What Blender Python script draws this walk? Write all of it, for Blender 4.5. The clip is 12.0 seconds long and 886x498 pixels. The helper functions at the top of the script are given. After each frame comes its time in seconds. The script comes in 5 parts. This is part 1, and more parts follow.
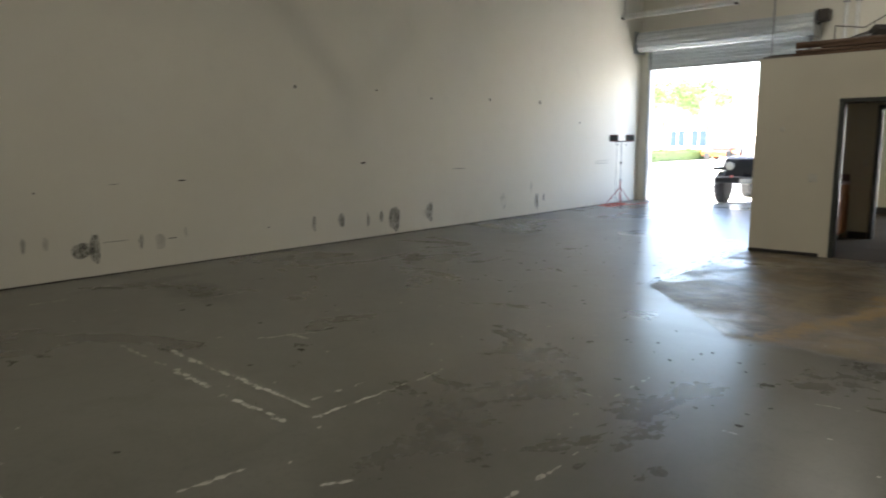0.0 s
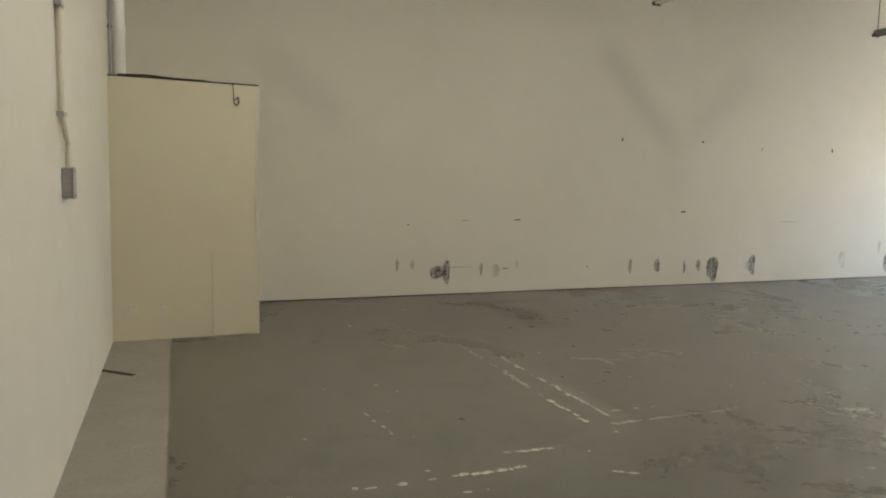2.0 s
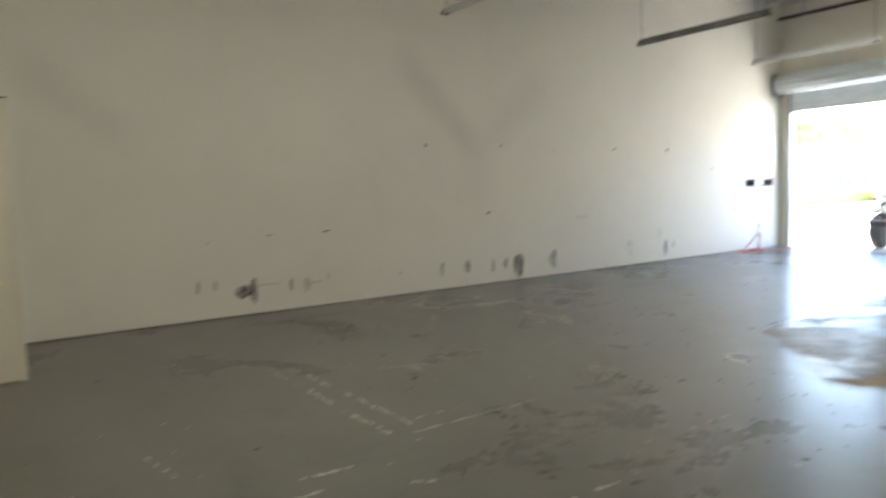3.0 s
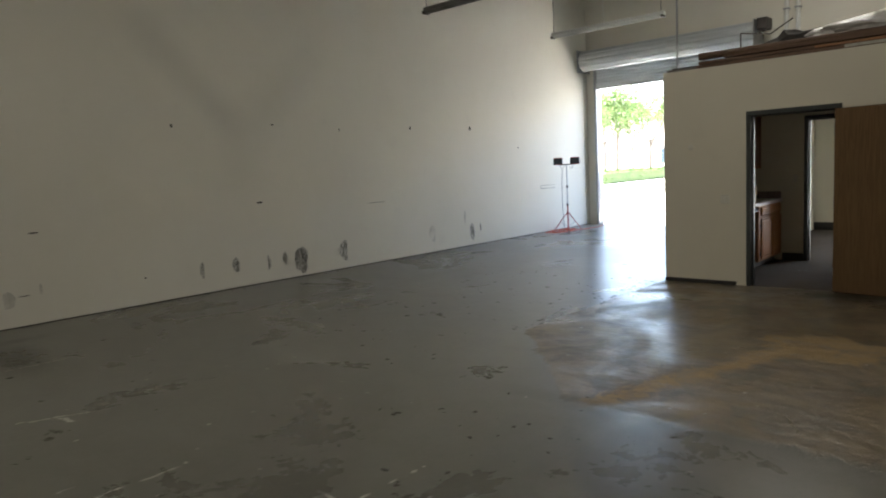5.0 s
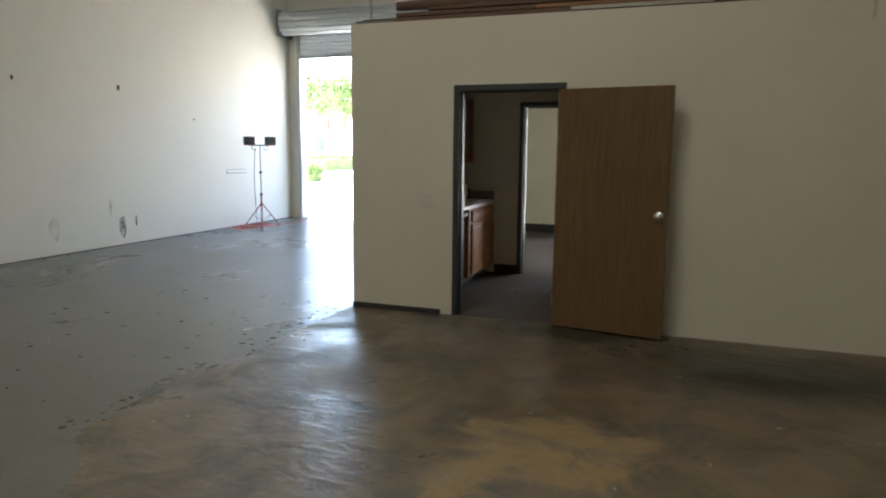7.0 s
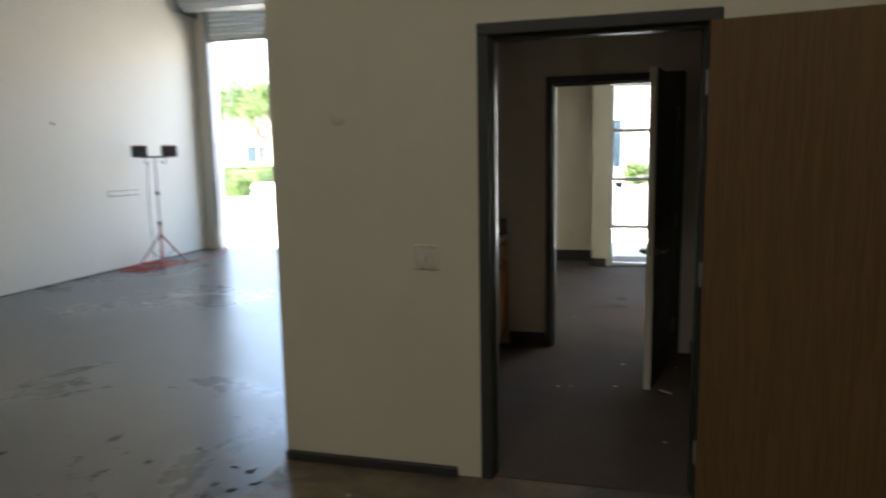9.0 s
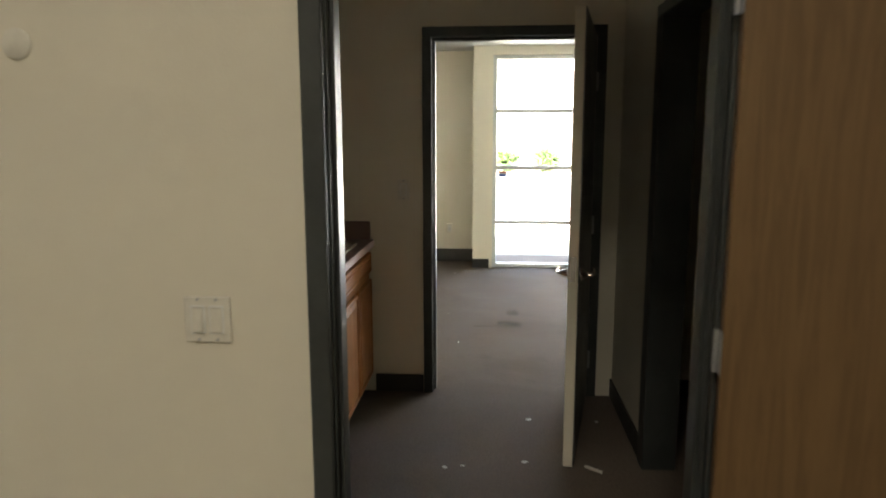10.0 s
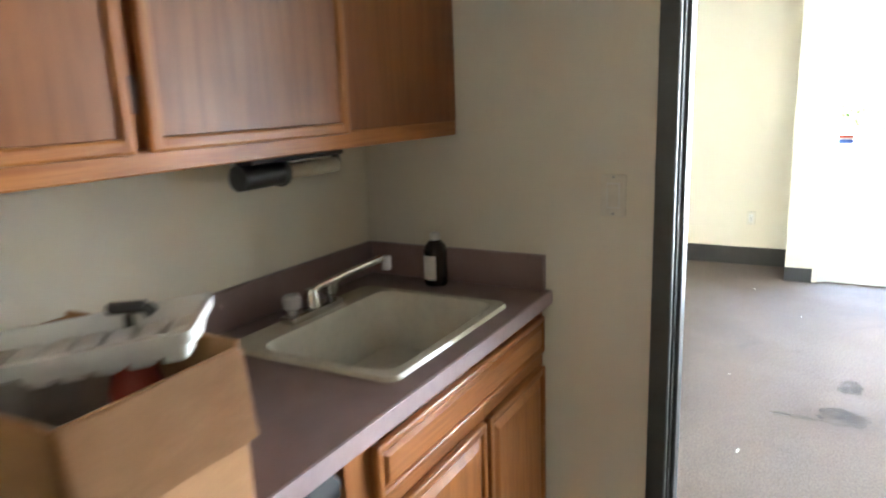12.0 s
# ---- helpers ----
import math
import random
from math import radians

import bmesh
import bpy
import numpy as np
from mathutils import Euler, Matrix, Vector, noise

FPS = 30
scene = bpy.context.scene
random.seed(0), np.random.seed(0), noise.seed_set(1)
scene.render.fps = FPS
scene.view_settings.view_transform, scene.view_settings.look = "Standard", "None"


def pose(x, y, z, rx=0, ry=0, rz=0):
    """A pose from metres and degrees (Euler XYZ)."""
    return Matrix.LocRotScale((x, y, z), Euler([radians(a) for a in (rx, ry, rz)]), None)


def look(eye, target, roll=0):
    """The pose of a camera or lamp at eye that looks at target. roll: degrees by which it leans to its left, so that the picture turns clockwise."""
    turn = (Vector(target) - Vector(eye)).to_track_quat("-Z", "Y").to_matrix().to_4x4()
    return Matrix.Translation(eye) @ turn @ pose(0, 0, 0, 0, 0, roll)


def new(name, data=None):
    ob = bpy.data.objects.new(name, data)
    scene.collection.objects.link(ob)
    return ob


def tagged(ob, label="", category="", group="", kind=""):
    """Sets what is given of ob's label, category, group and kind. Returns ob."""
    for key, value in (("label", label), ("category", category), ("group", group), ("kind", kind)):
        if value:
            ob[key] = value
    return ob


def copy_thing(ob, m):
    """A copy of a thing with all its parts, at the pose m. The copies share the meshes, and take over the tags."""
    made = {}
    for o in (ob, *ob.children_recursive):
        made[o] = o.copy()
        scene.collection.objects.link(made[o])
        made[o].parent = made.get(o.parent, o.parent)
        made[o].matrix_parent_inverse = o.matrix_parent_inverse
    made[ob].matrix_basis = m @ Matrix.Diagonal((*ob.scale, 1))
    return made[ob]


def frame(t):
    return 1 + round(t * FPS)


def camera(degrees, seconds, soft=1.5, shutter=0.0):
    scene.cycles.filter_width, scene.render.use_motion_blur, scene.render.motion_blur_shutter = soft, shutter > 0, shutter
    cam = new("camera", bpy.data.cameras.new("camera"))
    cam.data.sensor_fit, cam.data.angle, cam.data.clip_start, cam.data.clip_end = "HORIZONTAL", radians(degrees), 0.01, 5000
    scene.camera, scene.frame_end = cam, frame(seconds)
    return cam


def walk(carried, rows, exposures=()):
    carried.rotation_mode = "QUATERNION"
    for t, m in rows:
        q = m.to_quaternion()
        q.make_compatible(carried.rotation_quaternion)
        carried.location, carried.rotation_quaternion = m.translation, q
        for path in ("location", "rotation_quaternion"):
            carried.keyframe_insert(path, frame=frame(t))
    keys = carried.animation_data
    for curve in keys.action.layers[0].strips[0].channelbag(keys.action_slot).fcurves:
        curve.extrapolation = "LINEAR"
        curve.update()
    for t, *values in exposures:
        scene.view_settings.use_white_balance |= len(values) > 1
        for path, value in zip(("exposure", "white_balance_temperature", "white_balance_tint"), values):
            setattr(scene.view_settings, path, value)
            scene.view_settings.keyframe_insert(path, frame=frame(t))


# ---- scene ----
cam = camera(66.2, 12.0, 1.9, 0.4)
PATH = [
    (0, (0.17, 0.298, 1.551), (-1.152, 1.767, 1.244), -0.4),
    (0.5, (0.469, 0.107, 1.554), (-1.02, 1.406, 1.245), 0.5),
    (1, (0.659, -0.123, 1.562), (-0.957, 1.027, 1.306), 0.2),
    (1.5, (0.77, -0.177, 1.582), (-1.038, 0.655, 1.39), 1.0),
    (2, (0.893, -0.199, 1.593), (-0.96, 0.532, 1.407), 1.3),
    (2.5, (0.908, -0.127, 1.561), (-0.914, 0.678, 1.39), 0.0),
    (3, (0.883, 0.118, 1.589), (-0.732, 1.287, 1.429), -1.7),
    (3.2, (0.848, 0.262, 1.618), (-0.688, 1.542, 1.567), -0.9),
    (5, (0.792, 1.935, 1.594), (-0.55, 3.4, 1.363), -3.0),
    (5.5, (0.709, 2.648, 1.566), (-0.557, 4.174, 1.304), -0.7),
    (6, (0.535, 3.311, 1.523), (-0.338, 5.088, 1.24), -0.0),
    (6.5, (0.364, 3.944, 1.546), (-0.29, 5.809, 1.241), -0.5),
    (7, (0.029, 4.594, 1.534), (-0.65, 6.452, 1.242), 0.5),
    (7.2, (-0.123, 4.836, 1.528), (-0.851, 6.678, 1.249), 0.4),
    (8.8, (-1.263, 7.138, 1.53), (-1.904, 9.018, 1.3), -1.1),
    (9, (-1.381, 7.432, 1.534), (-1.893, 9.346, 1.257), -1.1),
    (9.5, (-1.534, 8.144, 1.502), (-1.737, 10.108, 1.182), -0.4),
    (9.8, (-1.562, 8.602, 1.492), (-1.695, 10.572, 1.171), -0.5),
    (10, (-1.579, 8.872, 1.494), (-1.718, 10.841, 1.172), -0.1),
    (10.5, (-1.586, 9.442, 1.482), (-1.933, 11.376, 1.106), -1.6),
    (11, (-1.48, 9.979, 1.466), (-2.198, 11.805, 1.078), -0.2),
    (11.3, (-1.456, 10.235, 1.477), (-2.338, 11.976, 1.051), -0.1),
    (11.6, (-1.506, 10.492, 1.455), (-2.492, 12.181, 1.032), -0.4),
    (12, (-1.583, 10.883, 1.474), (-2.542, 12.584, 1.047), -2.1),
]
walk(cam, [(t, look(eye, target, roll)) for t, eye, target, roll in PATH],
     [(0, 3.9, 6500, 10), (1.5, 4.7, 6800, 10), (2, 4.8, 6700, 10), (2.6, 4.9, 6400, 10), (3.2, 4.45, 6300, 10), (5, 3.8, 6450, 10), (7, 4.15, 6350, 10), (8.8, 3.55, 6500, 10),
      (9.3, 3.7, 6700, 10), (10, 4.85, 7000, 10), (10.5, 5.1, 6900, 10), (11, 5.6, 6700, 10), (11.5, 6.2, 6450, 10), (12, 6.75, 5950, 10)])

# ---- world, sun ----
SUN_EL, SUN_AZ = radians(62), radians(238)   # high, to the side and a little behind the building
world = bpy.data.worlds.new("sky")
scene.world = world
world.use_nodes = True
wn = world.node_tree
sky = wn.nodes.new("ShaderNodeTexSky")
sky.sky_type = 'NISHITA'
sky.sun_disc = False
sky.sun_elevation, sky.sun_rotation = SUN_EL, SUN_AZ
sky.dust_density = 3.0
wn.links.new(sky.outputs[0], wn.nodes["Background"].inputs[0])
wn.nodes["Background"].inputs[1].default_value = 0.15
sun = new("sun", bpy.data.lights.new("sun", 'SUN'))
sun.data.energy, sun.data.angle, sun.data.color = 5.0, radians(3), (1.0, 0.95, 0.88)
sun.matrix_world = look((0, 0, 0), (-math.sin(SUN_AZ) * math.cos(SUN_EL), -math.cos(SUN_AZ) * math.cos(SUN_EL), -math.sin(SUN_EL)))


def added_daylight(name, m, w, h, watts, color):
    """An area lamp added at an unseen opening, in place of sky light."""
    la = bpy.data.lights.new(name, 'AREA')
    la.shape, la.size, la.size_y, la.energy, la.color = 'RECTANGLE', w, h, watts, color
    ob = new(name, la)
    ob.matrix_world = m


# Roof openings out of view, added to lift the hall's overhead light.
ADDED_SKYLIGHTS = [(-2.5, 1.9), (-2.5, 6.3), (-2.5, 14.2)]
for sx, sy in ADDED_SKYLIGHTS:
    added_daylight("added_roof_fill", pose(sx, sy, 6.30), 1.1, 2.3, 4.8, (1.0, 0.95, 0.85))
# Fill for the front room, set in a window that is out of view.
added_daylight("added_window_fill", pose(0.65, 16.70, 1.25, 90, 0, 180), 1.9, 2.2, 3.5, (0.95, 0.98, 1.0))


# ---- materials ----
class Nodes:
    """Short calls for building one node material."""

    def __init__(self, name):
        self.mat = bpy.data.materials.new(name)
        self.mat.use_nodes = True
        self.t = self.mat.node_tree
        self.b = self.t.nodes["Principled BSDF"]
        self.co = self.t.nodes.new("ShaderNodeTexCoord").outputs["Object"]

    def put(self, socket, v):
        if isinstance(v, (int, float)):
            socket.default_value = v
        elif isinstance(v, tuple):
            socket.default_value = (*v, 1.0) if len(v) == 3 and len(socket.default_value) == 4 else v
        else:
            self.t.links.new(v, socket)

    def math(self, op, a, b=0.0, clamp=False):
        n = self.t.nodes.new("ShaderNodeMath")
        n.operation, n.use_clamp = op, clamp
        self.put(n.inputs[0], a)
        self.put(n.inputs[1], b)
        return n.outputs[0]

    def noise(self, scale, detail=4.0, rough=0.55, distort=0.0, stretch=None):
        n = self.t.nodes.new("ShaderNodeTexNoise")
        co = self.co
        if stretch:
            m = self.t.nodes.new("ShaderNodeMapping")
            m.inputs["Scale"].default_value = stretch
            self.t.links.new(co, m.inputs[0])
            co = m.outputs[0]
        self.t.links.new(co, n.inputs["Vector"])
        n.inputs["Scale"].default_value, n.inputs["Detail"].default_value = scale, detail
        n.inputs["Roughness"].default_value, n.inputs["Distortion"].default_value = rough, distort
        return n.outputs["Fac"]

    def step(self, v, lo, hi, a=0.0, b=1.0):
        n = self.t.nodes.new("ShaderNodeMapRange")
        n.interpolation_type = 'SMOOTHSTEP'
        self.put(n.inputs[0], v)
        for i, q in enumerate((lo, hi, a, b)):
            n.inputs[i + 1].default_value = q
        return n.outputs[0]

    def mix(self, f, a, b):
        n = self.t.nodes.new("ShaderNodeMix")
        n.data_type = 'RGBA'
        self.put(n.inputs[0], f)
        self.put(n.inputs[6], a)
        self.put(n.inputs[7], b)
        return n.outputs[2]

    def xyz(self):
        n = self.t.nodes.new("ShaderNodeSeparateXYZ")
        self.t.links.new(self.co, n.inputs[0])
        return n.outputs

    def bump(self, h, strength, distance=0.01):
        n = self.t.nodes.new("ShaderNodeBump")
        n.inputs["Strength"].default_value, n.inputs["Distance"].default_value = strength, distance
        self.put(n.inputs["Height"], h)
        self.t.links.new(n.outputs[0], self.b.inputs["Normal"])

    def done(self, color, rough, metal=0.0, alpha=1.0, spec=0.5):
        self.put(self.b.inputs["Base Color"], color)
        self.put(self.b.inputs["Roughness"], rough)
        self.put(self.b.inputs["Metallic"], metal)
        self.put(self.b.inputs["Alpha"], alpha)
        self.put(self.b.inputs["Specular IOR Level"], spec)
        return self.mat


def surface(name, a, b, scale, rough=0.6, metal=0.0, fine=40.0, bump=0.1, stretch=None, spec=0.5):
    """A surface that drifts between two colours at a coarse scale, with fine grain over it."""
    n = Nodes(name)
    big, small = n.noise(scale, 5, 0.6, 0.4, stretch), n.noise(fine, 4, 0.6, 0.0, stretch)
    c = n.mix(n.step(big, 0.3, 0.7), a, b)
    c = n.mix(n.step(small, 0.35, 0.8, 0.0, 0.22), c, tuple(q * 0.6 for q in a))
    n.bump(small, bump, 0.004)
    return n.done(c, n.step(big, 0.2, 0.8, max(rough - 0.08, 0.02), min(rough + 0.08, 1)), metal, 1.0, spec)


def wall_paint(name, base, dirt, mottle=0.25, shade_bands=()):
    n = Nodes(name)
    big, mid, fine = n.noise(0.45, 5, 0.6, 0.6), n.noise(3.0, 6, 0.65), n.noise(90, 3)
    c = n.mix(n.step(big, 0.35, 0.75, 0.0, mottle), base, dirt)
    c = n.mix(n.step(mid, 0.55, 0.85, 0.0, 0.3), c, tuple(q * 0.82 for q in base))
    scratches = n.noise(6, 6, 0.7, 1.5, (1.0, 1.0, 0.25))
    c = n.mix(n.step(scratches, 0.70, 0.78, 0.0, 0.35), c, tuple(q * 0.55 for q in dirt))
    for y0, z0, y1, z1, w, f in shade_bands:
        # a broad soft shadow, painted grey along a line on the wall
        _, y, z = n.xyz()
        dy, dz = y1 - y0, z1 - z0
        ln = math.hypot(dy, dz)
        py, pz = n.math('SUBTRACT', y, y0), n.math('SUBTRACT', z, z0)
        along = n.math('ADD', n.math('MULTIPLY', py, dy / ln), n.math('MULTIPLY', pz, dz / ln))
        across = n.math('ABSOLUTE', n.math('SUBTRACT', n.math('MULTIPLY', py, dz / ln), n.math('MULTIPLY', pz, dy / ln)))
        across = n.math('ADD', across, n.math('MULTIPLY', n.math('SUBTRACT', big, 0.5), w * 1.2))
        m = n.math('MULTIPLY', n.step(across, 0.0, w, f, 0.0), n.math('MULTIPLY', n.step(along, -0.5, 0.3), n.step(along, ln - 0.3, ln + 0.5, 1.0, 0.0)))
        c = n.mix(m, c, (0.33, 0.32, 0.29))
    n.bump(n.math('ADD', n.math('MULTIPLY', mid, 1.2), fine), 0.12, 0.004)
    return n.done(c, n.step(mid, 0.3, 0.7, 0.5, 0.68))


def concrete_floor():
    """Sealed grey slab with a bare, glue-stained stretch where a partition stood."""
    n = Nodes("sealed_concrete")
    x, y, _ = n.xyz()
    big, mid = n.noise(0.5, 6, 0.65, 0.8), n.noise(2.2, 8, 0.7, 1.0)
    fine, speck = n.noise(28, 5, 0.7), n.noise(7.0, 9, 0.8, 0.5)
    streak = n.noise(1.4, 7, 0.7, 1.2, (0.35, 1.6, 1.0))
    c = n.mix(n.step(big, 0.3, 0.7), (0.102, 0.098, 0.080), (0.150, 0.145, 0.124))
    c = n.mix(n.step(mid, 0.4, 0.85, 0.0, 0.4), c, (0.06, 0.058, 0.046))
    c = n.mix(n.step(streak, 0.5, 0.9, 0.0, 0.16), c, (0.19, 0.182, 0.157))
    c = n.mix(n.step(speck, 0.74, 0.88, 0.0, 0.13), c, (0.22, 0.21, 0.175))
    c = n.mix(n.step(n.noise(1.1, 6, 0.75, 2.0), 0.68, 0.86, 0.0, 0.2), c, (0.085, 0.052, 0.036))
    # bare zone: east of the scored line and north of the ragged edge
    wob = n.math('MULTIPLY', n.math('SUBTRACT', mid, 0.5), 0.5)
    ragged = n.math('MAXIMUM', 5.75, n.math('SUBTRACT', 3.9, n.math('MULTIPLY', x, 1.1)))
    north = n.step(n.math('ADD', n.math('SUBTRACT', y, ragged), wob), -0.03, 0.05)
    east = n.step(n.math('ADD', x, n.math('MULTIPLY', wob, 0.1)), -3.05, -3.03)
    zone = n.math('MULTIPLY', north, east)
    zc = n.mix(n.step(mid, 0.35, 0.65), (0.215, 0.165, 0.105), (0.092, 0.078, 0.056))
    zc = n.mix(n.step(n.noise(1.6, 7, 0.75, 1.0), 0.46, 0.70, 0.0, 0.8), zc, (0.215, 0.162, 0.080))
    zc = n.mix(n.step(speck, 0.64, 0.70, 0.0, 0.6), zc, (0.28, 0.25, 0.19))
    c = n.mix(zone, c, zc)

    def blob(cx, cy, rx, ry, edge):
        d = n.math('SQRT', n.math('ADD', n.math('POWER', n.math('DIVIDE', n.math('SUBTRACT', x, cx), rx), 2.0),
                                  n.math('POWER', n.math('DIVIDE', n.math('SUBTRACT', y, cy), ry), 2.0)))
        d = n.math('ADD', d, n.math('MULTIPLY', n.math('SUBTRACT', mid, 0.5), 2.6))
        return n.step(d, 1.0 - edge, 1.0 + edge, 1.0, 0.0)

    # yellow adhesive: a slanting band with a broad head
    across = n.math('ABSOLUTE', n.math('SUBTRACT', n.math('MULTIPLY', n.math('ADD', x, 1.48), 0.937), n.math('MULTIPLY', n.math('SUBTRACT', y, 5.85), 0.348)))
    across = n.math('ADD', across, n.math('MULTIPLY', n.math('SUBTRACT', mid, 0.5), 0.8))
    band = n.math('MULTIPLY', n.step(across, 0.03, 0.17, 1.0, 0.0), n.math('MULTIPLY', n.step(y, 5.6, 5.9), n.step(y, 7.7, 8.2, 1.0, 0.0)))
    glue = n.math('MAXIMUM', band, blob(-0.55, 7.93, 0.50, 0.34, 0.3))
    glue = n.math('MULTIPLY', glue, n.step(n.noise(3.2, 8, 0.8, 0.6), 0.38, 0.56, 0.08, 0.9))
    c = n.mix(glue, c, (0.34, 0.235, 0.11))
    for cx, cy, rx, ry, f in ((0.7, 9.66, 0.95, 0.48, 0.9), (-0.85, 10.15, 0.45, 0.2, 0.85), (-6.6, 3.85, 0.7, 0.25, 0.75), (-7.5, 3.7, 0.15, 0.6, 0.6), (-1.0, 5.75, 1.0, 0.12, 0.3)):
        c = n.mix(n.math('MULTIPLY', blob(cx, cy, rx, ry, 0.5), f), c, (0.018, 0.018, 0.010))
    strip = n.step(n.math('ADD', y, n.math('MULTIPLY', wob, 0.06)), -0.275, -0.25, 1.0, 0.0)
    c = n.mix(n.math('MULTIPLY', strip, n.step(mid, 0.2, 0.6, 1.0, 0.75)), c, (0.32, 0.295, 0.25))
    c = n.mix(n.step(fine, 0.45, 0.85, 0.0, 0.35), c, (0.045, 0.042, 0.035))
    r = n.math('ADD', n.step(big, 0.3, 0.7, 0.25, 0.34), n.math('MULTIPLY', n.step(speck, 0.4, 0.7), 0.015))
    r = n.math('ADD', r, n.math('MULTIPLY', zone, n.step(n.noise(0.9, 5, 0.6, 0.5), 0.40, 0.60, 0.0, 0.24)))
    r = n.math('ADD', r, n.math('MULTIPLY', strip, 0.3))
    r = n.math('ADD', r, n.math('MULTIPLY', glue, 0.3))
    h = n.math('ADD', n.math('MULTIPLY', fine, 0.10), n.math('MULTIPLY', n.math('MULTIPLY', n.noise(5.5, 6, 0.6, 0.4, (0.7, 1.5, 1.0)), 7.0), n.math('ADD', 0.012, zone)))
    n.bump(h, 0.13, 0.012)
    return n.done(c, r, 0.0, 1.0, 0.62)


def carpet():
    n = Nodes("brown_carpet")
    big, mid, fine = n.noise(0.9, 5, 0.6, 0.7), n.noise(3.5, 6, 0.7, 0.5), n.noise(110, 3)
    c = n.mix(n.step(big, 0.3, 0.7), (0.100, 0.079, 0.062), (0.138, 0.112, 0.090))
    c = n.mix(n.step(mid, 0.55, 0.75, 0.0, 0.5), c, (0.075, 0.062, 0.055))
    c = n.mix(n.step(fine, 0.35, 0.65, 0.0, 0.6), c, (0.07, 0.055, 0.046))
    n.bump(n.math('ADD', fine, mid), 0.5, 0.006)
    return n.done(c, 0.95, 0.0, 1.0, 0.15)


def oak(name, light, dark, vertical=True, rough=0.36):
    n = Nodes(name)
    s = (9.0, 9.0, 0.5) if vertical else (9.0, 0.5, 9.0)
    bands, pore = n.noise(4.0, 3, 0.5, 1.6, s), n.noise(38, 4, 0.6, 0.2, s)
    wear = n.noise(2.0, 4, 0.6)
    c = n.mix(n.step(bands, 0.35, 0.68), light, dark)
    c = n.mix(n.step(pore, 0.5, 0.8, 0.0, 0.3), c, tuple(q * 0.5 for q in dark))
    c = n.mix(n.step(wear, 0.45, 0.75, 0.0, 0.3), c, tuple(q * 0.7 for q in light))
    n.bump(pore, 0.12, 0.002)
    return n.done(c, n.step(wear, 0.3, 0.7, rough - 0.06, rough + 0.12), 0.0, 1.0, 0.28)


def scuff_material():
    """Dry black rubbing that breaks up into the paint."""
    n = Nodes("rubber_scuff")
    s = n.noise(16, 5, 0.7, 0.5, (1.0, 3.0, 0.6))
    cov = n.step(n.math('ADD', s, n.math('MULTIPLY', n.math('SUBTRACT', n.noise(70, 3), 0.5), 0.5)), 0.34, 0.66, 0.1, 0.85)
    return n.done((0.07, 0.07, 0.068), 0.8, 0.0, cov, 0.2)


def stain_material(name, color, lo, hi, top, scale):
    n = Nodes(name)
    return n.done(color, 0.8, 0.0, n.step(n.noise(scale, 6, 0.7), lo, hi, 0.0, top), 0.2)


def glass_material():
    n = Nodes("clear_glass")
    n.b.inputs["Transmission Weight"].default_value = 1.0
    n.b.inputs["IOR"].default_value = 1.02
    return n.done((0.97, 0.985, 0.975), n.step(n.noise(3), 0.3, 0.7, 0.0, 0.01))


def foliage(name, a, b):
    n = Nodes(name)
    g = n.t.nodes.new("ShaderNodeNewGeometry").outputs["Random Per Island"]
    c = n.mix(n.step(g, 0.0, 1.0), a, b)
    n.b.inputs["Transmission Weight"].default_value = 0.0
    return n.done(n.mix(n.step(n.noise(1.2), 0.4, 0.7, 0.0, 0.5), c, a), 0.6, 0.0, 1.0, 0.3)


M_WALL = wall_paint("warehouse_cream_paint", (0.72, 0.69, 0.60), (0.60, 0.565, 0.47))
# Soft shadows painted into the west wall: a V, and one beside the enclosure.
M_WALL_SHADED = wall_paint("shade_painted_cream", (0.72, 0.69, 0.60), (0.60, 0.565, 0.47), 0.25,
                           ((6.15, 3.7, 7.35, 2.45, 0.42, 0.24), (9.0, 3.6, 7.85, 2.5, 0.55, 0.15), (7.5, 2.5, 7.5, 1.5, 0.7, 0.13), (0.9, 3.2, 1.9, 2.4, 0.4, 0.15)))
M_OFFICE = wall_paint("office_cream_paint", (0.70, 0.655, 0.54), (0.62, 0.57, 0.45), 0.2)
M_PLY = wall_paint("yellowed_box_paint", (0.66, 0.61, 0.47), (0.58, 0.525, 0.39))
M_FLOOR = concrete_floor()
M_CARPET = carpet()
M_ROOF = surface("painted_roof_deck", (0.66, 0.66, 0.64), (0.55, 0.55, 0.53), 1.2, 0.6)
M_GLULAM = surface("orange_glulam", (0.42, 0.20, 0.09), (0.33, 0.14, 0.06), 1.5, 0.5, stretch=(8, 0.6, 8))
M_DARKSTEEL = surface("dark_painted_steel", (0.055, 0.05, 0.045), (0.09, 0.07, 0.06), 3, 0.45, 0.3)
M_RUST = surface("rusty_red_pipe", (0.10, 0.045, 0.03), (0.065, 0.035, 0.028), 5, 0.6, 0.2)
M_FRAME = surface("charcoal_door_frame", (0.030, 0.034, 0.033), (0.045, 0.05, 0.048), 4, 0.38, fine=60)
M_RUBBER = surface("dark_rubber_base", (0.028, 0.027, 0.025), (0.045, 0.042, 0.038), 4, 0.55)
M_SLAT = surface("galvanised_slat", (0.50, 0.53, 0.54), (0.62, 0.65, 0.66), 2, 0.45, 0.35, stretch=(0.5, 1, 6))
M_STEEL = surface("grey_steel", (0.42, 0.43, 0.44), (0.33, 0.34, 0.35), 5, 0.4, 0.7)
